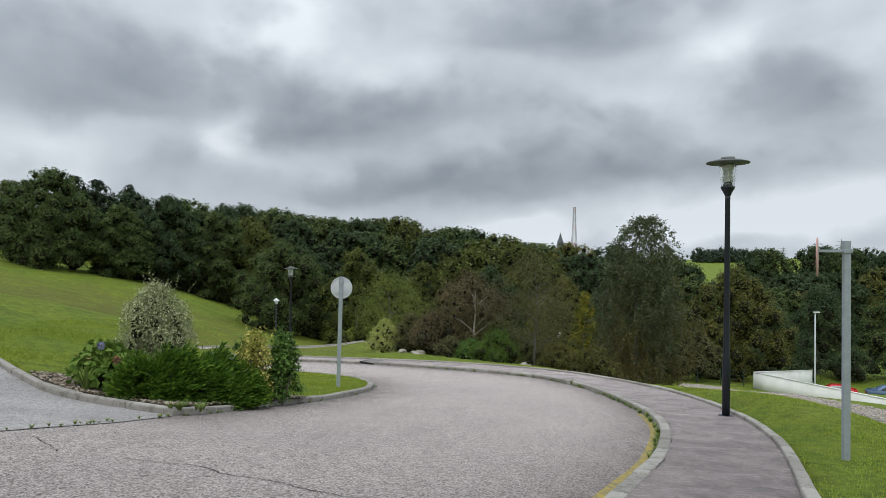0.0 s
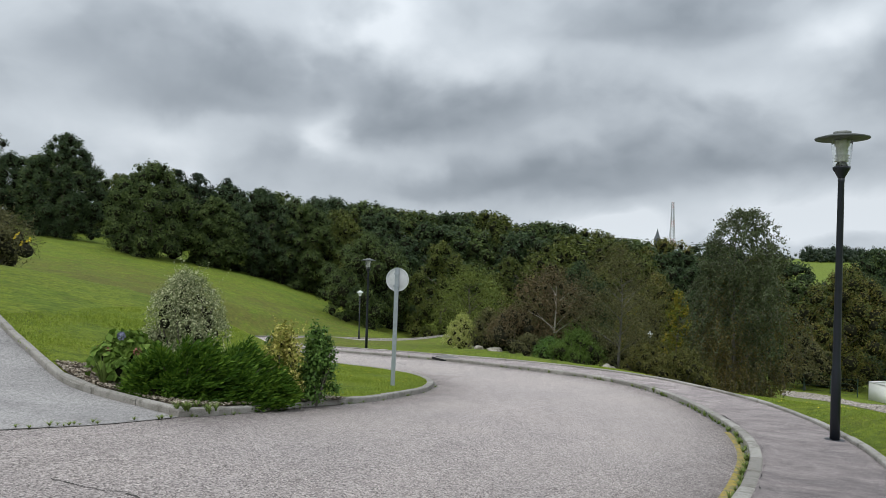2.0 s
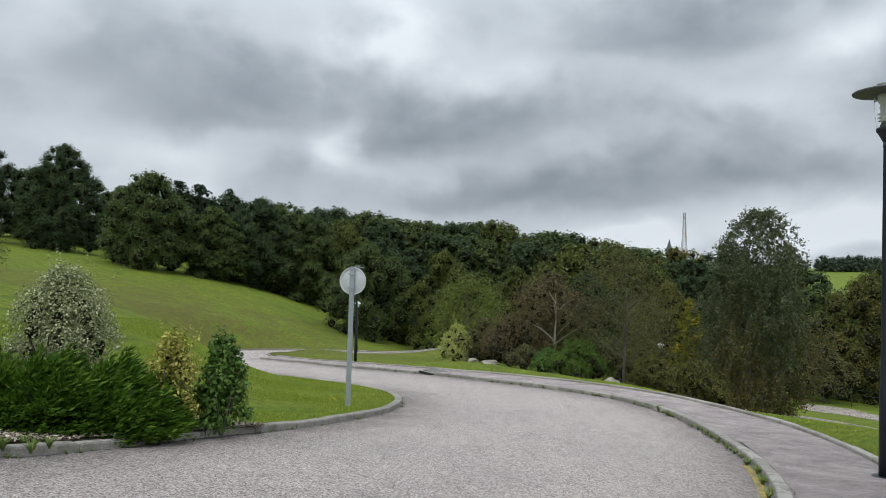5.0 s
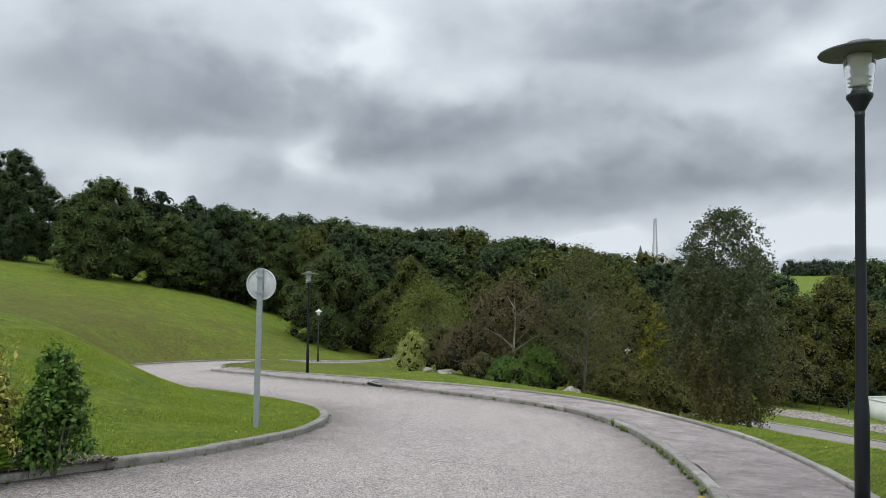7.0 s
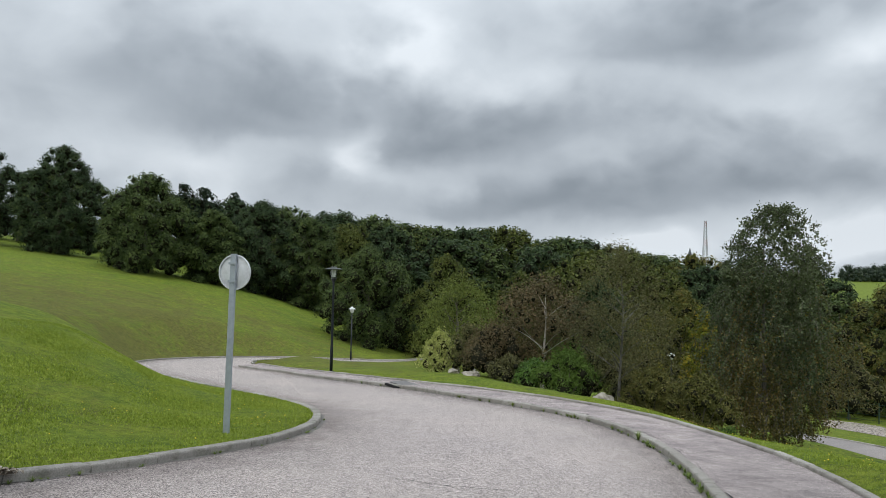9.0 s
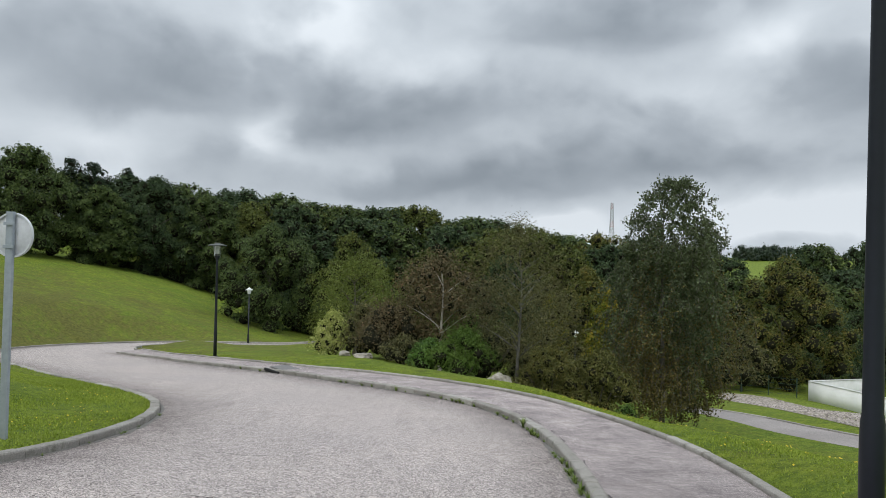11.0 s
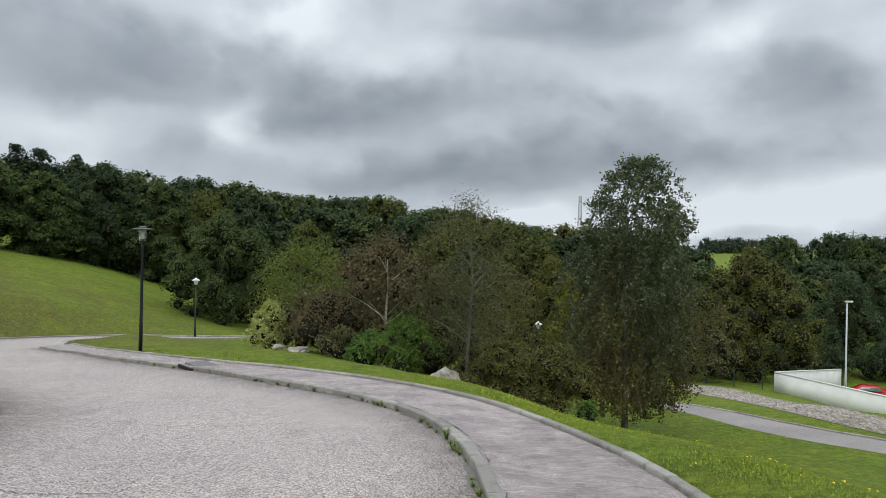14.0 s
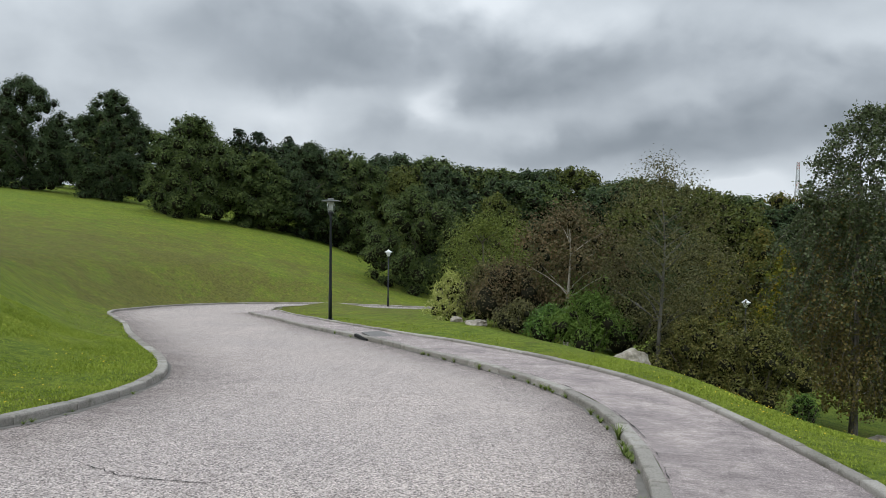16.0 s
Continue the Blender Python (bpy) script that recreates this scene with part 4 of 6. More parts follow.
# trees on the valley side
tree("chestnut_tree", 31.0, 66.0, "chestnut tree with leaves turning rusty yellow", 11.2, 11.5, M_AUTUMN, 61, n=28000, size=0.22, low=0.0, boughs=120, r=(0.065, 0.125), shell=(0.55, 1.2), core=0.55)
tree("hazel_tree", 25.0, 60.5, "low dull green hazel beside the gravel", 4.8, 5.2, M_GREYLEAF, 62, n=4500, size=0.2, boughs=36)
tree("robinia_tree", 11.2, 47.5, "young golden robinia with yellow shoots", 6.6, 2.9, M_YELLOWTREE, 63, n=6000, size=0.16, boughs=40, top=1.1, core=0.2, shell=(0.4, 1.4))
tree("robinia_tree", 8.0, 49.0, "young golden robinia with yellow shoots", 6.0, 2.4, M_YELLOWTREE, 64, n=5000, size=0.16, boughs=36, top=1.1, core=0.2, shell=(0.4, 1.4))
tree("field_maple", 13.5, 66.0, "field maple turning orange at its edges", 9.2, 7.0, M_AUTUMN, 65, n=14000, size=0.23, low=0.0, boughs=44)
tree("alder_tree", 19.5, 62.0, "dark alder tree in the valley", 8.6, 7.0, M_OAK2, 66, n=14000, size=0.23, low=0.0, boughs=44)
tree("alder_tree", 41.0, 79.0, "dark alder tree behind the white wall", 8.8, 8.5, M_OAK2, 67, low=0.0, n=12000, size=0.26, boughs=44)
tree("alder_tree", 49.0, 82.0, "dark alder tree behind the white wall", 11.0, 9.5, M_OAK2, 68, low=0.0, n=12000, size=0.28, boughs=44)
tree("alder_tree", 58.0, 80.0, "dark alder tree behind the white wall", 12.0, 10.0, M_OAK, 69, low=0.0, n=12000, size=0.28, boughs=44)
tree("alder_tree", 22.0, 74.0, "dark alder tree in the valley", 9.5, 8.5, M_OAK2, 70, low=0.0, n=11000, size=0.26, boughs=44)

TH = "dark thicket along the fence"
for i, (x, y, h, w) in enumerate(((17, 60, 3.0, 4.5), (20.5, 63, 3.4, 5), (24.5, 64, 3.2, 5), (28.5, 66, 3.4, 5), (33.5, 70, 3.0, 5.5), (38.5, 75, 3.6, 6), (44.5, 77, 3.8, 6), (51, 78, 4.0, 6.5), (57, 76, 4, 6.5))):
    shrub("thicket_bush", x, y, "dark green thicket bush under the trees", h, w, M_OAK2, 150 + i, n=5200, size=0.22, group=TH)

# distant hedges and woods
def far_woods(name, spots, label, leaf, seed, per=120):
    rg = np.random.default_rng(seed)
    pieces = []
    for x0, y0, x1, y1, count, h, sp in spots:
        for i in range(count):
            u = rg.uniform(0, 1)
            x, y = x0 + (x1 - x0) * u + rg.normal(0, sp), y0 + (y1 - y0) * u + rg.normal(0, sp)
            hh = h * rg.uniform(0.65, 1.1)
            z = float(land_height(np.float64(x), np.float64(y)))
            K = [(x + rg.normal(0, hh * .3), y + rg.normal(0, hh * .3), z + hh * q, hh * rg.uniform(.16, .30)) for q in (0.12, 0.2, 0.3, 0.42, 0.55, 0.68, 0.8)]
            pieces.append(foliage(rg, K, per, max(0.2, hh * 0.062), core=0))
            pieces += [(v, np.vstack([f[:, :3], f[:, [0, 2, 3]]])) for v, f in (blob(np.array(q[:3]), q[3] * 0.55, rg, 6, 4) for q in K)]
    V, F = join(pieces)
    return tagged(part(name, mesh_np(name, V, F), leaf), label, "woodland", kind="stuff")


M_FAR = leaf_mat("leaf_far", (0.030, 0.046, 0.034), (0.052, 0.072, 0.050), (0.085, 0.108, 0.068))
far_woods("far_woods", [(95, 150, 165, 210, 40, 10, 8), (150, 180, 260, 260, 40, 14, 10), (114, 190, 178, 240, 34, 17, 6), (150, 260, 320, 330, 40, 13, 10),
                        (120, 330, 260, 360, 40, 8, 6), (60, 170, 110, 190, 26, 10, 6), (40, 220, 120, 260, 30, 9, 8), (180, 420, 420, 430, 40, 7, 5)],
          "dark woods on the far side of the valley", M_FAR, 5, 420)
far_woods("far_hilltop_trees", [(284, 690, 338, 702, 70, 15, 5), (200, 740, 284, 735, 40, 6, 5), (380, 700, 700, 640, 60, 16, 10), (-60, 640, 160, 700, 40, 12, 10)],
          "line of trees along the hilltop", M_FAR, 6, 260)

# the group behind the footway
B = "shrubs and small trees behind the footway"
tree("willow_tree", -2.8, 36.4, "small light green willow with upright shoots", 4.7, 5.4, M_WILLOW, 71, n=12000, size=0.12, boughs=46, aspect=0.3, group=B, top=0.9, core=0, shell=(0.2, 1.4))
tree("plum_tree", 1.3, 27.6, "bronze-leaved plum with a pale bare trunk", 4.1, 4.6, M_RED, 72, n=17000, size=0.085, back=1.15, boughs=60, bark=M_PALEBARK, low=0.14, group=B, trunk_r=0.07, core=0.2, shell=(0.25, 1.35), top=0.85)
shrub("barberry_bush", -0.45, 27.9, "rust-coloured barberry bush behind the footway", 2.1, 2.9, M_RED, 73, n=7000, size=0.07, group=B, core=0.5, sprigs=30)
shrub("elder_bush", -1.6, 29.6, "dull dark elder bush behind the footway", 2.0, 1.9, M_DKSHRUB, 74, n=4000, size=0.09, group=B)
shrub("privet_bush", -2.85, 30.5, "lime-yellow privet bush at the lawn's corner", 1.75, 1.7, M_YBUSH, 75, n=9000, size=0.07, group=B, shell=(0.8, 1.12), sprigs=16)
shrub("laurel_bush", 2.05, 24.9, "bright green feathery shrub by the footway", 1.55, 2.2, M_SHRUB, 76, n=9500, size=0.075, aspect=0.35, group=B, sprigs=60)
shrub("laurel_bush", 1.0, 25.6, "dark green low shrub by the footway", 1.0, 1.7, M_EUON, 77, n=4500, size=0.07, group=B)
shrub("spirea_bush", 0.15, 25.9, "olive green low spirea bush", 0.95, 1.4, M_GREYLEAF, 78, n=3600, size=0.06, group=B)
tree("rowan_tree", 3.75, 25.6, "thin rowan with grey trunk and sparse greyish leaves", 5.6, 4.2, M_GREYLEAF, 79, n=16000, size=0.07, boughs=60, bark=M_GREYBARK, low=0.16, group=B, trunk_r=0.06, limbs=26, core=0, shell=(0.1, 1.45), aspect=0.4, top=0.7, back=0.4)
tree("rowan_tree", 5.4, 31.5, "thin rowan with grey trunk and sparse greyish leaves", 4.6, 3.8, M_GREYLEAF, 80, n=10000, size=0.085, boughs=50, low=0.1, group=B, trunk_r=0.05, core=0.15, shell=(0.2, 1.4), top=0.75)
shrub("hawthorn_bush", 4.3, 27.6, "dark hawthorn thicket behind the footway", 1.7, 2.4, M_DKSHRUB, 86, n=5000, size=0.08, group=B)
shrub("hawthorn_bush", 2.9, 30.2, "dark hawthorn thicket behind the footway", 2.4, 4.0, M_DKSHRUB, 81, n=6000, size=0.09, group=B)
shrub("hawthorn_bush", 6.0, 29.0, "dark hawthorn thicket behind the footway", 2.0, 3.0, M_DKSHRUB, 82, n=5000, size=0.09, group=B)
shrub("cotoneaster_bush", 4.6, 24.6, "brownish green cotoneaster bush on the bank", 1.75, 2.3, M_COTO, 83, n=13000, size=0.06, group=B, core=0.5, sprigs=50, boughs=44, r=(0.10, 0.17))
shrub("cotoneaster_bush", 5.9, 24.0, "brownish green cotoneaster bush on the bank", 1.95, 2.3, M_COTO, 84, n=13000, size=0.06, group=B, core=0.5, sprigs=50, boughs=44, r=(0.10, 0.17))
shrub("box_ball", 7.3, 26.0, "small round dark green box bush", 1.0, 0.95, M_EUON, 85, n=2400, size=0.04, group=B)


def birch(x, y, h, w, seed):
    rg = np.random.default_rng(seed)
    t = thing("birch_tree", x, y, lawn(x, y), "silver birch with hanging twigs and small yellowing leaves", "tree")
    V, F = trunk_mesh(rg, h * 0.93, 0.10, 18, w * 0.36, wob=0.012)
    part("trunk", mesh_np("trunk", V, F, True), M_BIRCHBARK, t)
    twigs, P = [], []
    for i in range(1750):
        u = rg.uniform(0.0, 1.0) ** 1.05
        z = h * (0.15 + 0.85 * u)
        R = w / 2 * float(np.interp(u, (0, .1, .22, .4, .52, .64, .78, .87, .95, 1), (.50, .82, .96, 1, .92, .70, .66, .58, .34, .12))) * rg.uniform(0.03, 1.0) ** 0.6
        a = rg.uniform(0, 6.283)
        R *= 1 + 0.16 * math.sin(3 * a + 9 * u) + 0.10 * math.sin(5 * a - 17 * u)
        c = np.array((R * math.cos(a) + 0.32 * u, R * math.sin(a), z))
        if i % 16 == 0:
            # a leading bough that stands out to one side, and a thin one opposite
            q = rg.uniform(0, 1)
            c = np.array((0.4 + 1.65 * q, 0.2, h * (0.66 + 0.155 * q))) + rg.normal(0, 0.22, 3) if i % 48 else np.array((-0.2 - 1.35 * q, -0.1, h * (0.66 + 0.10 * q))) + rg.normal(0, 0.12, 3)
            u = 0.82
        L = rg.uniform(0.35, 1.25) * (1.15 - 0.75 * u)
        s = np.linspace(0, 1, 5)
        out = np.array((math.cos(a), math.sin(a), 0)) * 0.28
        rise = 0.55 * max(0.0, (u - 0.72) / 0.28)
        Q = c + out * s[:, None] + np.c_[0.07 * np.sin(s * 5 + i), 0.07 * np.cos(s * 4 + i), -L * s ** 1.3 * (1 - rise) + 0.6 * rise * s]
        Q[:, 2] = np.maximum(Q[:, 2], 0.55 + 0.95 * rg.uniform())
        twigs.append(tube(Q, np.linspace(0.011, 0.004, 5), 3))
        m = int(np.interp(u, (0, 0.6, 0.85, 1), (46, 44, 30, 20)))
        f = rg.uniform(0, 1, m)
        P.append(np.c_[[np.interp(f, s, Q[:, k]) for k in range(3)]].T + rg.normal(0, 0.065, (m, 3)))
    V, F = join(twigs)
    part("twig_work", mesh_np("twig_work", V, F), M_BARK, t)
    P = np.vstack(P)
    V, F = leaf_quads(P, rg.normal(0, 1, P.shape), rg, 0.082, 0.75, 0.4, 0.5)
    me = mesh_np("crown", V, F)
    me.materials.append(M_BIRCH), me.materials.append(M_BIRCH2)
    turn = P[:, 2] / h + 0.12 * np.sin(P[:, 0] * 2.1) + rg.normal(0, 0.13, len(P)) < 0.42
    me.polygons.foreach_set("material_index", turn.astype(np.int32))
    part("crown", me, M_BIRCH, t)


birch(9.3, 29.1, 9.2, 4.7, 91)

# the planted bed
BED = "plants in the bed"
shrub("pittosporum_bush", -5.4, 6.9, "silver-white variegated bush, tall and egg-shaped", 1.66, 1.42, M_VARIEG, 101, n=30000, size=0.032, aspect=0.6, group=BED, sprigs=34, top=0.85, boughs=50, r=(0.15, 0.24), shell=(0.72, 1.1), core=0.3)
shrub("pittosporum_bush", -5.85, 6.75, "silver-white variegated bush, low and round", 0.72, 0.72, M_VARIEG, 104, n=2600, size=0.05, aspect=0.6, group=BED)
shrub("euonymus_bush", -3.72, 6.25, "golden variegated euonymus bush in the bed", 1.05, 0.66, M_GOLD, 102, n=5200, size=0.045, group=BED, sprigs=40, top=0.85, boughs=34, shell=(0.35, 1.4), core=0.3)
shrub("laurel_bush", -3.38, 6.75, "glossy dark green upright bush", 1.02, 0.66, M_EUON, 103, n=4600, size=0.055, group=BED, sprigs=80, top=0.7, boughs=30, shell=(0.3, 1.5), core=0.25, r=(0.12, 0.22))
shrub("laurel_bush", -4.0, 6.75, "glossy dark green upright bush", 0.9, 0.45, M_EUON, 105, n=2200, size=0.055, group=BED, sprigs=16, top=0.8)


def juniper(x, y, lx, ly, h, rz, seed):
    rg = np.random.default_rng(seed)
    t = thing("juniper_bush", x, y, lawn(x, y) - 0.05, "low spreading dark green juniper with feathery sprays", "shrub", BED, rz)
    n = 3000
    a, q = rg.uniform(0, 6.283, n), np.sqrt(rg.uniform(0, 1, n))
    bx, by = lx / 2 * q * np.cos(a), ly / 2 * q * np.sin(a)
    hz = h * (1 - q ** 3.2) * (0.72 + 0.28 * np.sin(bx * 5 + 1) * np.sin(by * 6)) + 0.05
    # the sprays lie over one another in shelves
    hz *= 0.60 + 0.44 * (((bx * 0.9 - by * 0.4) * 3.1 + 0.55 * np.sin(by * 7) + 0.3 * np.sin(bx * 9)) % 1.0)
    pieces = []
    for i in range(n):
        d = np.array((0.75 * math.cos(a[i]) * q[i] + 0.45 + rg.normal(0, .25), 0.75 * math.sin(a[i]) * q[i] - 0.15 + rg.normal(0, .25), rg.uniform(0.12, 0.6)))
        d /= np.linalg.norm(d)
        m = 12
        s = rg.uniform(0, 0.30, m)
        P = np.array((bx[i], by[i], hz[i] * rg.uniform(0.75, 1.0) if q[i] < 0.8 else hz[i] * rg.uniform(0.1, 1.0))) - d * 0.12 + d * s[:, None] + rg.normal(0, 0.016, (m, 3))
        side = np.cross(d, (0, 0, 1))
        D = d + side * rg.choice((-1, 1), m)[:, None] * 0.55 + rg.normal(0, .15, (m, 3))
        D /= np.linalg.norm(D, axis=1)[:, None]
        S = np.cross(D, rg.normal(0, 1, (m, 3)))
        S /= np.linalg.norm(S, axis=1)[:, None]
        L, W = rg.uniform(0.06, 0.11, m)[:, None], 0.012
        pieces.append((np.stack([P, P + D * L * .5 + S * W, P + D * L, P + D * L * .5 - S * W], 1).reshape(-1, 3), np.arange(4 * m).reshape(m, 4)))
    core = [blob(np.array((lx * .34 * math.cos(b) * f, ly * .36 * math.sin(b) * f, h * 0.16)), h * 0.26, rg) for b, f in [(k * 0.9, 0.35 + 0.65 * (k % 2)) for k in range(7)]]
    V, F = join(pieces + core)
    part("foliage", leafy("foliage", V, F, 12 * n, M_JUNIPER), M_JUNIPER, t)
    u = np.linspace(0, 1, 5)
    V, F = join([tube(np.c_[lx * .4 * u * math.cos(b), ly * .4 * u * math.sin(b), -0.05 + h * 0.75 * u ** 0.6], 0.016 * (1.2 - u), 5) for b in np.arange(0, 6.28, 0.57)])
    part("stem_work", mesh_np("stem_work", V, F, True), M_BARK, t)


juniper(-4.74, 5.5, 1.36, 1.0, 0.74, 0, 7)
juniper(-4.2, 5.85, 1.36, 0.95, 0.76, 35, 8)


def hydrangea(x, y, seed):
    t = shrub("hydrangea_bush", x, y, "leafy hydrangea with one blue and some faded flower heads", 0.74, 1.05, M_HYDR, seed, n=1700, size=0.11, aspect=0.7, boughs=14, group=BED, core=0.4)
    rg = np.random.default_rng(seed)
    for px, py, pz, mt in ((0.05, -.25, .70, M_FLOWER_P), (-.12, -.3, .52, M_FLOWER_R), (.25, -.2, .5, M_FLOWER_R), (-.35, -.1, .5, M_FLOWER_R)):
        P = sphere_dirs(rg, 60) * 0.045 + np.array((px, py, pz))
        V, F = leaf_quads(P, P - np.array((px, py, pz)), rg, 0.035, 0.9, 0.2)
        part("flower_head", mesh_np("flower_head", V, F), mt, t, "blue flower head" if mt is M_FLOWER_P else "faded rusty flower head")


hydrangea(-5.75, 5.95, 111)


def blades(name, x, y, z, n, L, w, mat, label, category, seed, group="", lean=0.5, kind=""):
    rg = np.random.default_rng(seed)
    t = thing(name, x, y, z, label, category, group)
    pieces = []
    for i in range(n):
        a, l = rg.uniform(0, 6.283), L * rg.uniform(0.55, 1.0)
        s = np.linspace(0, 1, 5)[:, None]
        d, sd = np.array((math.cos(a), math.sin(a), 0)), np.array((-math.sin(a), math.cos(a), 0))
        q = rg.uniform(0.2, 1) * lean
        c = d * 0.05 * L + d * l * q * s ** 1.8 + np.array((0, 0, 1)) * l * (s - 0.35 * q * s ** 2.5)
        ww = w * (1 - s ** 2 * 0.95)
        V = np.stack([c - sd * ww, c + sd * ww], 1).reshape(-1, 3)
        pieces.append((V, np.array([(2 * j, 2 * j + 1, 2 * j + 3, 2 * j + 2) for j in range(4)])))
    V, F = join(pieces)
    part("foliage", mesh_np("blades", V, F), mat, t)
    return t


blades("iris_plant", -5.8, 5.5, lawn(-5.8, 5.5) - .03, 46, 0.56, 0.013, M_BLADE, "clump of long pale green blades in the bark mulch", "plant", 121, BED)

# ---- the bed's mulch ----
def scatter_chips():
    rg = np.random.default_rng(9)
    bed = np.array([(-4.35, 4.58), (-5.3, 5.10), (-6.2, 5.55), (-6.95, 6.2), (-6.7, 6.5), (-5.9, 6.6), (-5.2, 7.5), (-3.6, 7.4), (-3.05, 7.35), (-3.3, 6.9), (-4.0, 5.0)])
    V, F = strip(resample(bed[:6], 30), resample(bed[:5:-1], 30), lambda x, y: ground(x, y), 10, 0.085, 0.085)
    tagged(part("mulch_bed", mesh_np("mulch_bed", V, F, True), M_SOIL), "dark soil of the planted bed", "flower bed", kind="structure")
    x, y = rg.uniform(-7, -3, 30000), rg.uniform(4.3, 7.6, 30000)
    k = inside(x, y, bed)
    x, y = x[k], y[k]
    P = np.c_[x, y, ground(x, y) + 0.095 + rg.uniform(0, 0.02, len(x))]
    N = np.tile((0, 0, 1.0), (len(P), 1))
    V, F = leaf_quads(P, N, rg, 0.055, 0.4, 0.35)
    tagged(part("wood_chips", mesh_np("wood_chips", V, F), M_CHIP), "pale brown bark chips covering the bed", "mulch", kind="stuff")


scatter_chips()


# ---- grass blades, weeds, flowers ----
def turf(name, x0, x1, y0, y1, n, L, seed, label, keep=None):
    rg = np.random.default_rng(seed)
    x, y = rg.uniform(x0, x1, n), rg.uniform(y0, y1, n)
    k = ~inside(x, y, POLY_MAIN) & ~inside(x, y, POLY_DRIVE)
    x, y = x[k], y[k]
    d = distance(x, y, POLY_MAIN)
    k = (d > 0.12)
    if keep:
        k &= keep(x, y, d)
    x, y, d = x[k], y[k], d[k]
    ins = np.zeros(len(x), bool)
    z = ground(x, y, d, ins) + 0.05
    m = len(x)
    a = rg.uniform(0, 6.283, m)
    l = L * rg.uniform(0.5, 1.2, m)
    lean = np.c_[np.cos(a), np.sin(a)] * (l * rg.uniform(0.1, 0.7, m))[:, None]
    sd = np.c_[-np.sin(a), np.cos(a)] * 0.006 * (1 + 0.1 * np.hypot(x - 2, y - 4))[:, None]
    V = np.stack([np.c_[x - sd[:, 0], y - sd[:, 1], z], np.c_[x + sd[:, 0], y + sd[:, 1], z], np.c_[x + lean[:, 0], y + lean[:, 1], z + l]], 1).reshape(-1, 3)
    tagged(part(name, mesh_np(name, V, np.arange(3 * m).reshape(m, 3)), M_TURF), label, "grass", kind="stuff")


turf("bank_grass", -9.5, -2.2, 6.5, 19.5, 120000, 0.032, 1, "short mown grass on the bank beside the road")
turf("verge_grass", 1.7, 8.0, 0.5, 21, 110000, 0.032, 2, "short mown grass on the verge beyond the footway", lambda x, y, d: (d < 3.5) & (x > 0.5))
turf("island_grass", -15, 2, 20, 44, 26000, 0.04, 3, "short grass behind the footway", lambda x, y, d: d < 1.6)


def dots(name, x0, x1, y0, y1, n, seed, label, r=0.011):
    """Small yellow flower heads in the grass."""
    rg = np.random.default_rng(seed)
    c = np.c_[rg.uniform(x0, x1, n // 8 + 1), rg.uniform(y0, y1, n // 8 + 1)]
    p = c[rg.integers(len(c), size=n)] + rg.normal(0, 0.45, (n, 2))
    k = ~inside(p[:, 0], p[:, 1], POLY_MAIN) & (distance(p[:, 0], p[:, 1], POLY_MAIN) > .25)
    p = p[k]
    P = np.c_[p, ground(p[:, 0], p[:, 1]) + 0.10]
    pieces = []
    for q in range(3):
        pieces.append(leaf_quads(P, np.tile((0, 0, 1.0), (len(P), 1)), rg, 2 * r, 0.9, 0.3))
    V, F = join(pieces)
    tagged(part(name, mesh_np(name, V, F), M_FLOWER_Y), label, "wildflowers", kind="stuff")


dots("bank_flowers", -7, -2.6, 8, 16, 120, 4, "scattered small yellow flowers in the bank's grass")
dots("verge_flowers", 3.0, 7.5, 9, 20, 260, 5, "small yellow hawkbit flowers on the verge")

tuft = blades("weed_tuft", 0, -30, 0, 26, 0.11, 0.005, M_BLADE, "tuft of weeds growing at the foot of the kerb", "weed", 131, "weeds along the kerb", 0.9)
rng = random.Random(12)
cr = curve(ROAD_RIGHT, 0.05)
for i in range(74):
    y = rng.choice((rng.uniform(2.8, 7.5), rng.uniform(7, 16), rng.uniform(9, 20), rng.uniform(3, 26)))
    p = cr[np.argmin(abs(cr[:, 1] - y))]
    s = rng.uniform(0.6, 1.5)
    x, y = p[0] - rng.uniform(0.01, 0.07), p[1]
    copy_thing(tuft, pose(x, y, float(road_height(np.float64(x), np.float64(y))) - 0.005, 0, 0, rng.uniform(0, 360)) @ Matrix.Diagonal((s, s, s * rng.uniform(.6, 1), 1)))
cl = curve(ROAD_LEFT, 0.05)
for i in range(26):
    p = cl[np.argmin(abs(cl[:, 1] - rng.uniform(4.3, 14)))]
    s = rng.uniform(0.35, 0.8)
    x, y = p[0] + rng.uniform(0.01, 0.06), p[1]
    copy_thing(tuft, pose(x, y, float(road_height(np.float64(x), np.float64(y))) - 0.005, 0, 0, rng.uniform(0, 360)) @ Matrix.Diagonal((s, s, s * .7, 1)))
for i in range(16):
    u = rng.uniform(0, 1)
    x, y = -4.95 + 0.75 * u + rng.uniform(-.05, .05), 1.7 + 2.4 * u
    s = rng.uniform(0.4, 0.9)
    copy_thing(tuft, pose(x, y, G(x, y) + 0.01, 0, 0, rng.uniform(0, 360)) @ Matrix.Diagonal((s, s, s * .6, 1)))
for i in range(8):
    x, y = -4.05 + rng.uniform(-.25, .15), 4.45 + rng.uniform(-.15, .25)
    copy_thing(tuft, pose(x, y, G(x, y) + 0.06, 0, 0, rng.uniform(0, 360)) @ Matrix.Diagonal((1.3, 1.3, 1.3, 1)))
x, y = float(cr[np.argmin(abs(cr[:, 1] - 13.9))][0]) - .03, 13.9
tuft.matrix_world = pose(x, y, float(road_height(np.float64(x), np.float64(y)))) @ Matrix.Diagonal((1.5, 1.5, 1.9, 1))


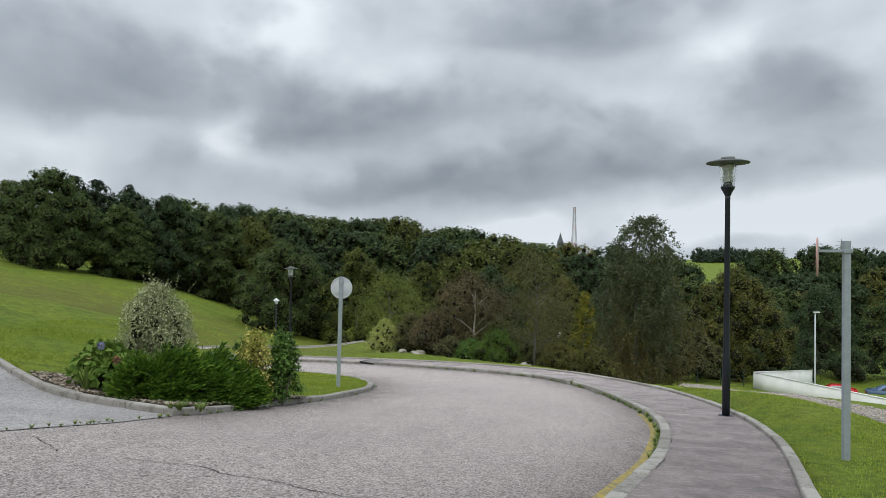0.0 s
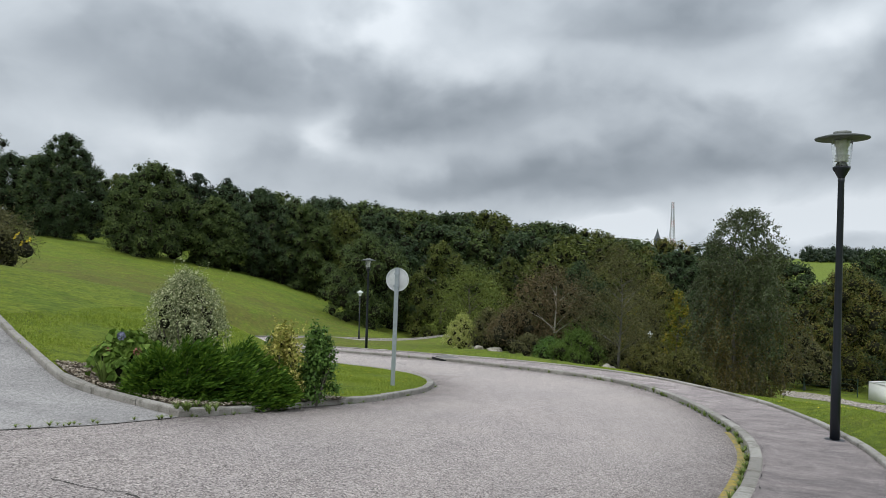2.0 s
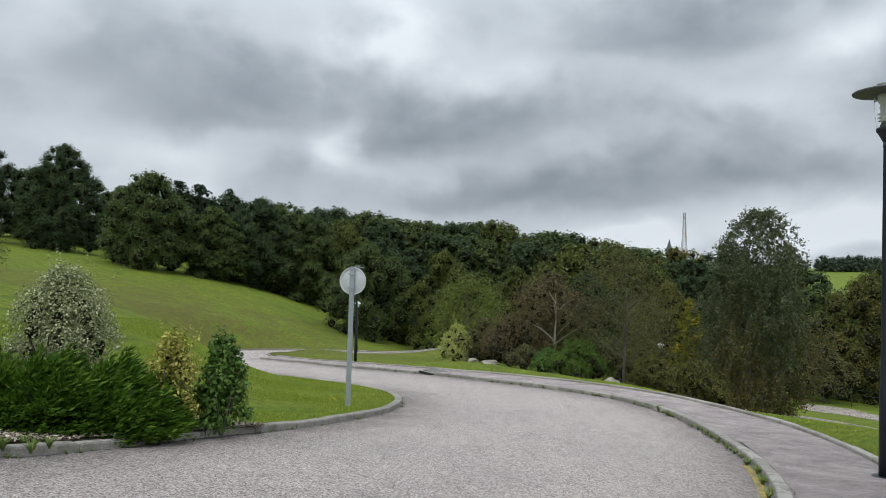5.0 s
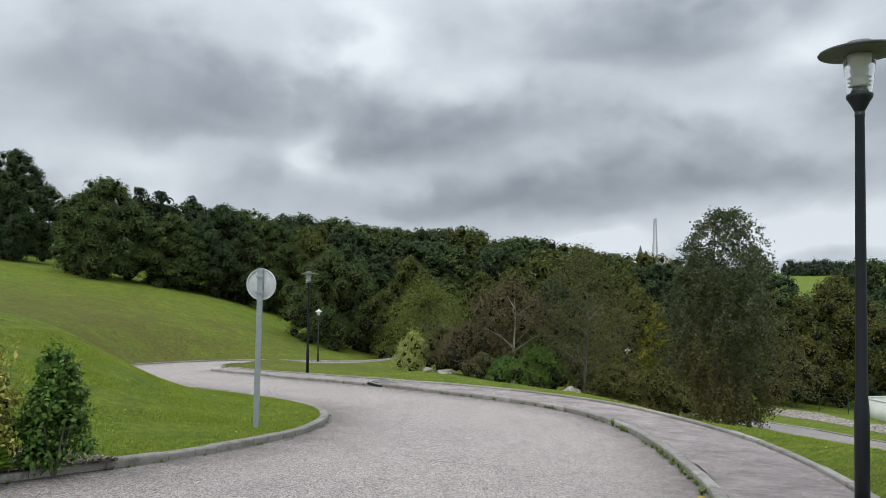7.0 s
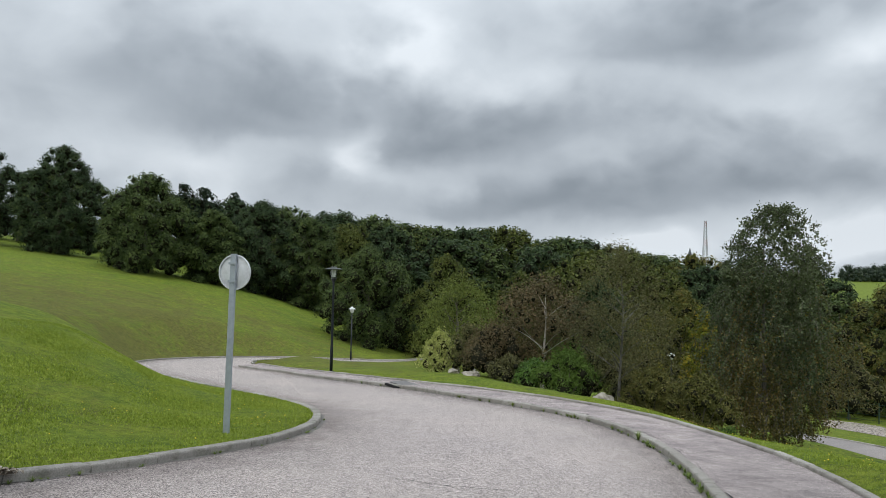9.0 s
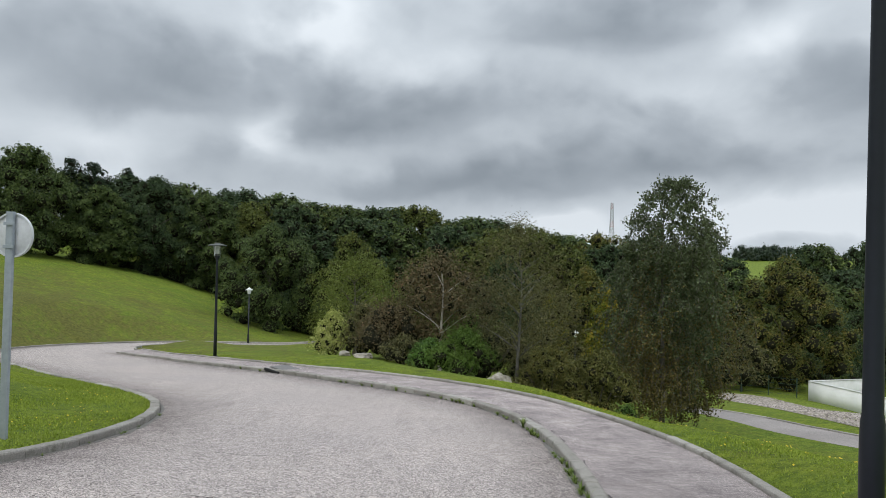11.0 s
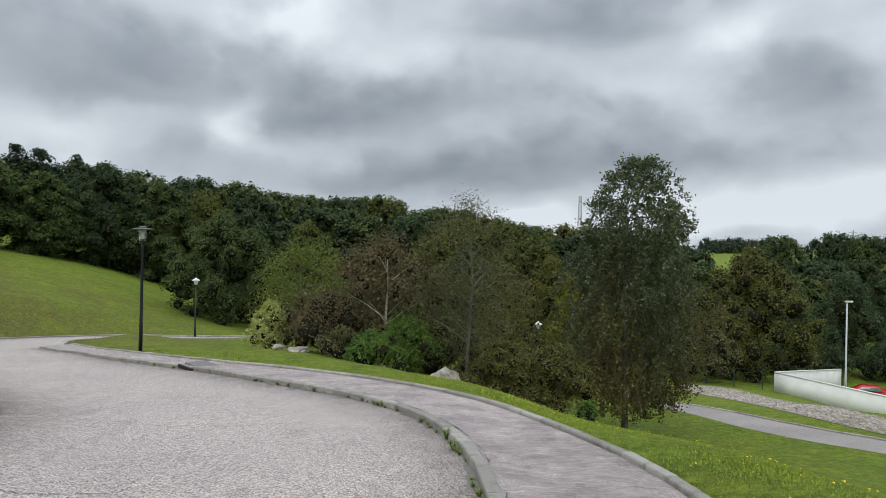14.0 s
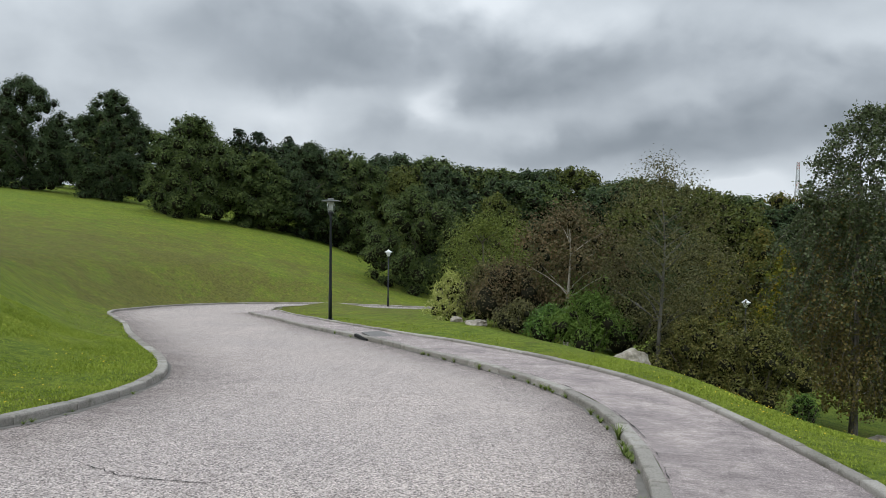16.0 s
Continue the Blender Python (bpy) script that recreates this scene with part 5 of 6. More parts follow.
# ---- paint, cracks, kerb gutter ----
def laid_strip(name, C, width, mat, lift, label, category, zf=ROADZ):
    V, F = strip(C, offset(C, width), zf, 1, lift, lift)
    return tagged(part(name, mesh_np(name, V, F[:, ::-1]), mat), label, category, kind="structure")


yl = cr[(cr[:, 1] > -3) & (cr[:, 1] < 8.2)]
laid_strip("yellow_line", offset(yl, -0.14), 0.085, M_YELLOWLINE, 0.005, "faded yellow line painted along the gutter", "road marking")


def gutter(name, C, side, label, seed, w0=0.3):
    """Dirt and moss gathered at the foot of a kerb, with a ragged edge."""
    rg = np.random.default_rng(seed)
    w = w0 * (0.35 + 0.65 * np.abs(np.convolve(rg.normal(0, 1.2, len(C)), np.ones(9) / 5, 'same'))).clip(0.15, 1.3)
    A, B2 = C, C + normals_right(C) * side * w[:, None]
    V, F = strip(A, B2, ROADZ, 1, 0.004, 0.004)
    tagged(part(name, mesh_np(name, V, F[:, ::-1] if side > 0 else F), M_GUTTER), label, "gutter dirt", kind="structure")


gutter("gutter_right", cr[(cr[:, 1] > 6) & (cr[:, 1] < 30)][::3], -1, "dark dirt along the foot of the kerb", 1, 0.09)
gutter("gutter_left", cl[(cl[:, 1] > 4.4) & (cl[:, 1] < 30)][::3], 1, "dark dirt along the foot of the kerb", 2, 0.08)


def drain(x, y, rz):
    """A sunken cover in the footway, and a black block painting the shade of the drain's mouth."""
    z = float(road_height(np.float64(x), np.float64(y)))
    t = thing("street_drain", x, y, z, "worn drain cover in the footway above a dark kerb inlet", "drain", rz=rz)
    part("cover", box(1.0, 0.50, 0.04, 0.006, (0, 0.42, 0.078)), M_COVER, t, "worn grey cast cover")
    part("inlet", box(0.85, 0.06, 0.07, 0.0, (0, -0.012, 0.045)), M_RUBBER, t, "black block for the shade in the kerb slot")


i = int(np.argmin(abs(cr[:, 0] + 3.15) + (cr[:, 1] < 15) * 99))
drain(cr[i, 0], cr[i, 1], math.degrees(math.atan2(*(cr[i + 6] - cr[i - 6])[::-1])) + 180)


def crack(pts, width, seed):
    rg = np.random.default_rng(seed)
    C = curve(pts, 0.05)
    C = C + rg.normal(0, 0.012, C.shape)
    w = width * rg.uniform(0.4, 1.3, len(C))
    n = normals_right(C)
    A, B2 = C - n * w[:, None] / 2, C + n * w[:, None] / 2
    V, F = strip(A, B2, ROADZ, 1, 0.004, 0.004)
    tagged(part("road_crack", mesh_np("road_crack", V, F[:, ::-1]), M_CRACK), "dark crack in the asphalt", "crack", kind="structure")


crack([(-3.46, 1.03), (-3.09, .94), (-2.89, .96), (-2.67, .74), (-2.41, .64), (-2.19, .55), (-2.0, .39), (-1.6, .22)], 0.012, 1)
crack([(-4.52, 1.78), (-4.3, 1.5), (-4.15, 1.33), (-3.99, 1.09)], 0.01, 2)
crack([(-2.0, 14.2), (-1.2, 14.5), (-.2, 14.35), (1.0, 14.9)], 0.009, 3)
crack([(-.4, 9.3), (.2, 9.2), (.9, 9.25)], 0.012, 4)
crack([(-.9, 11.2), (-.4, 11.1), (.1, 11.2)], 0.01, 5)
laid_strip("drive_joint", offset(curve(MOUTH[:4], 0.1), -0.01), 0.02, M_GUTTER, 0.007, "dark joint between driveway and road", "joint", lambda x, y: ground(x, y))


def kerb_gap(C, seed):
    """The crumbling joint between the kerb stones and the footway."""
    rg = np.random.default_rng(seed)
    w = 0.016 * np.maximum(0, np.convolve(rg.normal(0, 1, len(C)), np.ones(7) / 3, 'same') - 0.1) + 0.001
    n = normals_right(C)
    wig = (0.012 * np.convolve(rg.normal(0, 1, len(C)), np.ones(7) / 4, 'same'))[:, None]
    V, F = strip(C + n * (wig - w[:, None] / 2), C + n * (wig + w[:, None] / 2), ROADZ, 1, 0.0975, 0.0975)
    tagged(part("kerb_gap", mesh_np("kerb_gap", V, F[:, ::-1]), M_CRACK), "crumbling dark joint behind the kerb stones", "joint", kind="structure")


kerb_gap(offset(cr[(cr[:, 1] > 0) & (cr[:, 1] < 26)], 0.150), 7)

# ---- rocks and gravel ----
def rock(name, x, y, sx, sy, sz, seed, label, category="rock", group=""):
    rg = np.random.default_rng(seed)
    bm = bmesh.new()
    bmesh.ops.create_icosphere(bm, subdivisions=3, radius=1.0)
    for v in bm.verts:
        c = v.co.copy()
        f = 1 + 0.35 * noise.noise(c * 1.3 + Vector((seed, 0, 0))) + 0.16 * noise.noise(c * 3.1 + Vector((0, seed, 0)))
        c = c * f
        c.z = max(c.z, -0.5)
        v.co = (c.x * sx, c.y * sy, c.z * sz)
    ob = part(name, bm, M_ROCK)
    ob.matrix_world = pose(x, y, lawn(x, y) + sz * 0.25, 0, 0, seed * 40)
    return tagged(ob, label, category, group)


BL = "boulders behind the footway"
rock("boulder", 3.05, 23.9, 0.50, 0.30, 0.32, 1, "pale angular boulder in the grass by the shrubs", group=BL)
rock("boulder", -1.2, 26.75, 0.40, 0.3, 0.13, 2, "low grey boulder half hidden under the shrubs", group=BL)
rock("boulder", -1.9, 27.3, 0.2, 0.18, 0.14, 3, "small grey boulder at the edge of the grass", group=BL)
rock("boulder", 9.9, 28.2, 0.5, 0.32, 0.22, 4, "flat grey boulder at the foot of the birch", group=BL)


def gravel():
    rg = np.random.default_rng(3)
    g = Mat("rubble_bed", 0.95)
    g.color(g.mix(g.ramp(g.noise(1.1, 7, 0.75), (0.42, 0.0), (0.62, 0.8)), g.ramp(g.noise(6, 7, 0.85), (0.32, (0.13, 0.11, 0.09)), (0.66, (0.50, 0.45, 0.405))), (0.20, 0.19, 0.075)))
    A = curve([(19.6, 51.0), (18.7, 45.5), (17.2, 38), (16.8, 33.2), (17.2, 29.0), (18.8, 25)], 1.0)
    B2 = curve([(22.0, 57.5), (25.4, 56), (23.4, 44.5), (20.8, 36.8), (19.6, 32.2), (20.6, 27.5)], 1.0)
    A, B2 = resample(A, 40), resample(B2, 40)
    V, F = strip(A, B2, lambda x, y: ground(x, y), 8, 0.075, 0.075)
    tagged(part("gravel_bed", mesh_np("gravel_bed", V, F[:, ::-1]), g.m), "strip of pale rubble below the wall", "gravel", kind="structure")
    n = 5000
    i, u = rg.uniform(0, 39, n), rg.uniform(0, 1, n)
    a = np.c_[np.interp(i, range(40), A[:, 0]), np.interp(i, range(40), A[:, 1])]
    b = np.c_[np.interp(i, range(40), B2[:, 0]), np.interp(i, range(40), B2[:, 1])]
    p = a + (b - a) * u[:, None]
    z = ground(p[:, 0], p[:, 1]) + 0.085
    base = np.array([(1, 0, 0), (0, 1, 0), (-1, 0, 0), (0, -1, 0), (0, 0, 1)], float)
    tri = np.array([(0, 1, 4), (1, 2, 4), (2, 3, 4), (3, 0, 4)])
    s = rg.uniform(0.03, 0.085, n)
    V = (np.c_[p, z][:, None] + base[None] * np.array((1, 1, 0.55)) * s[:, None, None] * rg.uniform(0.6, 1.3, (n, 5, 1))).reshape(-1, 3)
    F = (tri[None] + 5 * np.arange(n)[:, None, None]).reshape(-1, 3)
    k = Mat("rubble_pale", 0.9)
    isl = k.n("ShaderNodeNewGeometry").outputs["Random Per Island"]
    k.color(k.ramp(isl, (0, (0.14, 0.118, 0.10)), (1, (0.47, 0.415, 0.37))))
    tagged(part("rubble", mesh_np("rubble", V, F), k.m), "pale broken stones lying loose", "rubble", kind="stuff")


gravel()


# ---- lamps and signs ----
def hat_lamp(x, y, z, h, label, rz=0, tilt=0.0):
    """A tapered post with a glass lantern under a wide flat hat."""
    t = thing("street_lamp", x, y, z, label, "street lamp", "hat lamps along the footway", rz)
    t.matrix_world = pose(x, y, z, tilt, 0, rz)
    p = h - 0.70
    part("base_plate", lathe([(0.13, -0.02), (0.13, 0.012), (0.085, 0.02)], 20), M_BLACKPOST, t)
    part("post", lathe([(0.066, -0.1), (0.066, 0.9), (0.062, 1.0), (0.055, 1.05), (0.042, p - 0.06), (0.045, p - 0.05), (0.045, p)], 20), M_BLACKPOST, t, smooth=True)
    part("collar", lathe([(0.045, p), (0.052, p + 0.015), (0.085, p + 0.08), (0.112, p + 0.125), (0.118, p + 0.15), (0.112, p + 0.165)], 24), M_BLACKPOST, t, smooth=True)
    part("lantern", lathe([(0.108, p + 0.16), (0.120, p + 0.26), (0.134, p + 0.42), (0.142, p + 0.555)], 28, False), M_GLASS, t, "clear glass lantern", True)
    part("lamp_holder", lathe([(0.07, p + 0.165), (0.062, p + 0.20), (0.05, p + 0.235)], 20), M_HAT, t, "dark lamp holder", True)
    part("louvre", lathe([(0.05, p + 0.235), (0.082, p + 0.245), (0.058, p + 0.265), (0.085, p + 0.285), (0.058, p + 0.305), (0.085, p + 0.325), (0.058, p + 0.345), (0.07, p + 0.40), (0.06, p + 0.43), (0.082, p + 0.47), (0.088, p + 0.55)], 24), M_LOUVRE, t, "stack of pale louvre rings", True)
    part("hat", lathe([(0.14, p + 0.548), (0.33, p + 0.556), (0.352, p + 0.560), (0.360, p + 0.572), (0.352, p + 0.584), (0.22, p + 0.618), (0.12, p + 0.630)], 40), M_HAT, t, "wide flat grey hat with a worn edge", True)
    part("cap", lathe([(0.115, p + 0.622), (0.118, p + 0.662), (0.112, p + 0.672), (0.06, p + 0.676)], 24), M_CAPLT, t, smooth=True)
    return t


def lantern_lamp(x, y, z, h, label):
    t = thing("garden_lamp", x, y, z, label, "street lamp", "small lantern lamps")
    part("post", lathe([(0.07, -0.15), (0.07, 0.5), (0.05, 0.6), (0.04, h - 0.45)], 14), M_BLACKPOST, t, smooth=True)
    part("lantern", lathe([(0.05, h - 0.45), (0.10, h - 0.42), (0.17, h - 0.16)], 16), M_WHITELAMP, t, "white lantern glass", True)
    part("hat", lathe([(0.27, h - 0.17), (0.25, h - 0.13), (0.10, h - 0.04), (0.05, h), (0.02, h + 0.04)], 20), M_WHITELAMP, t, "white conical hat", True)
    return t


FW = 0.085
hat_lamp(4.06, 7.65, float(road_height(np.float64(4.06), np.float64(7.65))) + FW, 4.5, "dark blue-black lamp post with flat hat standing on the footway", tilt=0.3)
hat_lamp(-7.62, 31.25, float(road_height(np.float64(-7.62), np.float64(31.25))) + FW, 4.5, "dark blue-black lamp post with flat hat at the footway's bend")
lantern_lamp(-12.62, 52.9, G(-12.62, 52.9) + 0.05, 3.85, "slim black lamp post with small white lantern by the lane")
lantern_lamp(10.0, 51.1, lawn(10, 51.1), 3.8, "slim black lamp post with small white lantern among the trees")


def road_sign(x, y, z, h, rz):
    """A round sign seen from behind, on a flat steel post."""
    t = thing("road_sign", x, y, z, "back of a round grey traffic sign on a galvanised post", "traffic sign", rz=rz)
    t.matrix_world = pose(x, y, z, 0.5, 1.0, rz)
    part("post", box(0.08, 0.04, h + 0.30, 0.004, (0, 0, (h - 0.30) / 2)), M_GALV, t)
    c = h - 0.245
    def disc(prof):
        bm = lathe(prof, 40)
        bmesh.ops.rotate(bm, matrix=Matrix.Rotation(radians(-90), 3, 'X'), verts=bm.verts)
        bmesh.ops.translate(bm, vec=(0, 0.035, c), verts=bm.verts)
        return bm
    plate = part("plate", disc([(0.222, 0.0), (0.225, 0.003), (0.225, 0.01), (0.222, 0.012)]), M_SIGNBACK, t, "pale grey back of the disc", True)
    bm = bmesh.new()
    ring = []
    for i in range(40):
        a = 2 * math.pi * i / 40
        ring.append([bm.verts.new((r * math.cos(a), 0.035 + yy, c + r * math.sin(a))) for r, yy in ((0.219, -0.018), (0.236, -0.018), (0.236, 0.016), (0.219, 0.016))])
    for p, q in zip(ring, ring[1:] + ring[:1]):
        for k in range(4):
            bm.faces.new((p[k], p[(k + 1) % 4], q[(k + 1) % 4], q[k]))
    part("rim", bm, M_SIGNBACK, t, smooth=False)
    for dz in (-0.12, 0.12):
        part("clamp", box(0.12, 0.018, 0.035, 0.003, (0, -0.024, c + dz)), M_GALV, t)


road_sign(-2.965, 10.965, float(road_height(np.float64(-2.965), np.float64(10.965))) + 0.06, 2.38, -8)


def side_sign(x, y, z):
    """A post with a bracket, whose round sign is seen edge-on."""
    t = thing("road_sign", x, y, z, "galvanised post with a round red-edged sign on a bracket", "traffic sign")
    part("post", box(0.08, 0.05, 2.85, 0.004, (0, 0, 1.125)), M_GALV, t)
    part("bracket", box(0.30, 0.03, 0.03, 0.003, (-0.19, 0, 2.43)), M_GALV, t)
    part("clamp", box(0.10, 0.075, 0.04, 0.003, (0, 0, 2.43)), M_GALV, t)
    bm = lathe([(0.215, -0.008), (0.225, -0.006), (0.225, 0.006), (0.215, 0.008)], 40)
    bmesh.ops.rotate(bm, matrix=Matrix.Rotation(radians(90), 3, 'Y') @ Matrix.Rotation(radians(14), 3, 'X'), verts=bm.verts)
    bmesh.ops.rotate(bm, matrix=Matrix.Rotation(radians(-18), 3, 'Z'), verts=bm.verts)
    bmesh.ops.translate(bm, vec=(-0.345, 0, 2.36), verts=bm.verts)
    part("plate", bm, M_SIGNRIM, t, "round plate with a pinkish white edge", True)


side_sign(3.66, 3.62, lawn(3.66, 3.62) - 0.03)

# ---- the valley: wall, fence, cars, pale lamp ----
def wall_run(t, a, b, za, zb, name):
    """A rendered wall from a to b, its top falling from za to zb."""
    d = np.array(b, float) - np.array(a, float)
    L = np.hypot(*d)
    n = np.array((-d[1], d[0])) / L * 0.1
    V = []
    for q in np.linspace(0, 1, 12):
        p, z = np.array(a) + d * q, za + (zb - za) * q
        g = G(*p) - 0.4
        V += [(*(p - n), g), (*(p + n), g), (*(p + n), z), (*(p - n), z)]
    F = [(4 * i + k, 4 * i + (k + 1) % 4, 4 * i + 4 + (k + 1) % 4, 4 * i + 4 + k) for i in range(11) for k in range(4)]
    e = 44
    F += [(3, 2, 1, 0), (e, e + 1, e + 2, e + 3)]
    part(name, mesh_np(name, V, F), M_WHITEWALL, t)
    V2 = [(*(np.array(p) + n * s), z + o) for p, z in ((a, za), (b, zb)) for s, o in ((-1.25, 0.003), (1.25, 0.003), (1.25, 0.06), (-1.25, 0.06))]
    part("coping", mesh_np("coping", V2, [(k, (k + 1) % 4, 4 + (k + 1) % 4, 4 + k) for k in range(4)] + [(3, 2, 1, 0), (4, 5, 6, 7)]), M_WHITEWALL, t)


wl = thing("white_wall", 0, 0, 0, "white rendered retaining wall with a corner, below the lawn", "wall", kind="structure")
wall_run(wl, (29.0, 57.7), (35.5, 46.0), -7.65, -8.15, "front_wall")
wall_run(wl, (29.2, 57.8), (39.0, 66.0), -7.65, -8.7, "back_wall")


def lamp_pale(x, y, h):
    t = thing("street_lamp", x, y, G(x, y), "tall pale grey street lamp behind the white wall", "street lamp")
    part("post", lathe([(0.09, -0.2), (0.08, 1.0), (0.055, h)], 14), M_SIGNBACK, t, smooth=True)
    part("head", box(0.62, 0.26, 0.14, 0.05, (0.14, 0, h + 0.03)), M_WHITELAMP, t, "pale lamp head")


lamp_pale(37.4, 62.6, 7.4)


def car(x, y, z, rz, paint, label):
    t = thing("car", x, y, z, label, "car", "parked cars", rz)
    prof = [(-2.05, .35), (-2.05, .75), (-1.95, .9), (-1.1, 1.0), (-.55, 1.42), (.75, 1.46), (1.55, 1.05), (1.95, .98), (2.05, .7), (2.0, .35)]
    bm = bmesh.new()
    rows = [[bm.verts.new((px, s * (0.86 if pz < 1.05 else 0.64), pz)) for px, pz in prof] for s in (-1, 1)]
    for i in range(len(prof)):
        j = (i + 1) % len(prof)
        bm.faces.new((rows[0][i], rows[0][j], rows[1][j], rows[1][i]))
    bm.faces.new(rows[0][::-1]), bm.faces.new(rows[1])
    bmesh.ops.bevel(bm, geom=bm.edges[:], offset=0.05, segments=2, affect='EDGES')
    part("body", bm, paint, t, smooth=True)
    for s in (-1, 1):
        bm = bmesh.new()
        vs = [bm.verts.new((px, s * py, pz)) for px, py, pz in ((-1.0, .845, 1.05), (-.52, .69, 1.36), (.7, .69, 1.39), (1.35, .845, 1.05))]
        bm.faces.new(vs if s < 0 else vs[::-1])
        part("side_window", bm, M_DARKGLASS, t)
        for px in (-1.3, 1.3):
            bm = lathe([(0.30, -0.09), (0.31, 0), (0.30, 0.09)], 20)
            bmesh.ops.rotate(bm, matrix=Matrix.Rotation(radians(90), 3, 'X'), verts=bm.verts)
            bmesh.ops.translate(bm, vec=(px, s * 0.82, 0.31), verts=bm.verts)
            part("wheel", bm, M_RUBBER, t)


car(47.5, 66.5, G(47.5, 66.5) + 0.1, -20, M_CARBLUE, "blue car parked behind the white wall")

car(45.2, 71.8, G(45.2, 71.8) + 0.06, -25, M_CARRED, "red hatchback car parked behind the white wall")


def fence():
    t = thing("mesh_fence", 0, 0, 0, "thin dark green wire mesh fence by the rubble", "fence")
    pts = [(20.5, 60), (22.5, 59.6), (24.5, 59.3), (26.5, 59.0), (28.5, 58.6)]
    for x, y in pts:
        part("post", box(0.07, 0.07, 1.7, 0.01, (x, y, G(x, y) + 0.75)), M_FENCE, t)
    for q in range(4):
        P = [(x, y, G(x, y) + 0.25 + 0.4 * q) for x, y in pts]
        V, F = tube(P, [0.012] * len(P), 4)
        part("wire", mesh_np("wire", V, F), M_FENCE, t)


fence()

# ---- the house and bushes up the drive ----
def house(x, y, rz):
    z = G(x, y)
    t = thing("house", x, y, z, "rendered house with a dark slate roof beside the driveway", "house", rz=rz)
    part("wall", box(8, 6, 3.2, 0, (-4, 0, 1.2)), M_HOUSE, t)
    bm = bmesh.new()
    v = [bm.verts.new(p) for p in ((-8.3, -3.4, 2.78), (0.3, -3.4, 2.78), (0.3, 3.4, 2.78), (-8.3, 3.4, 2.78), (-7.6, 0, 6.2), (-.6, 0, 6.2))]
    for f in ((0, 1, 5, 4), (2, 3, 4, 5), (1, 2, 5), (3, 0, 4), (3, 2, 1, 0)):
        bm.faces.new([v[k] for k in f])
    part("roof", bm, M_SLATE, t, "dark slate roof")
    part("gutter", box(8.7, 6.9, 0.14, 0.02, (-4, 0, 2.72)), M_WHITEWALL, t, "white eaves board")


house(-17.85, 16.75, 42)
rose = shrub("rose_bush", -20.0, 21.6, "round green bush with pale yellow flowers by the drive", 1.9, 2.6, M_GREYLEAF, 141, n=5000, size=0.10)
rg = np.random.default_rng(77)
for i in range(18):
    a, u = rg.uniform(-2.6, 0.4), rg.uniform(0.45, 0.92)
    c = np.array((1.32 * math.sqrt(1 - (u - .35) ** 2) * math.cos(a), 1.32 * math.sqrt(1 - (u - .35) ** 2) * math.sin(a), 1.95 * u))
    P = sphere_dirs(rg, 9) * 0.035 + c
    V, F = leaf_quads(P, P - c, rg, 0.06, 0.9, 0.3)
    part("flower", mesh_np("flower", V, F), M_FLOWER_Y, rose, "small yellow flower")
shrub("tamarisk_bush", -22.8, 25.2, "wide feathery grey-green bush on the lawn", 3.0, 4.4, M_GREYLEAF, 142, n=7000, size=0.12, aspect=0.3, sprigs=40)


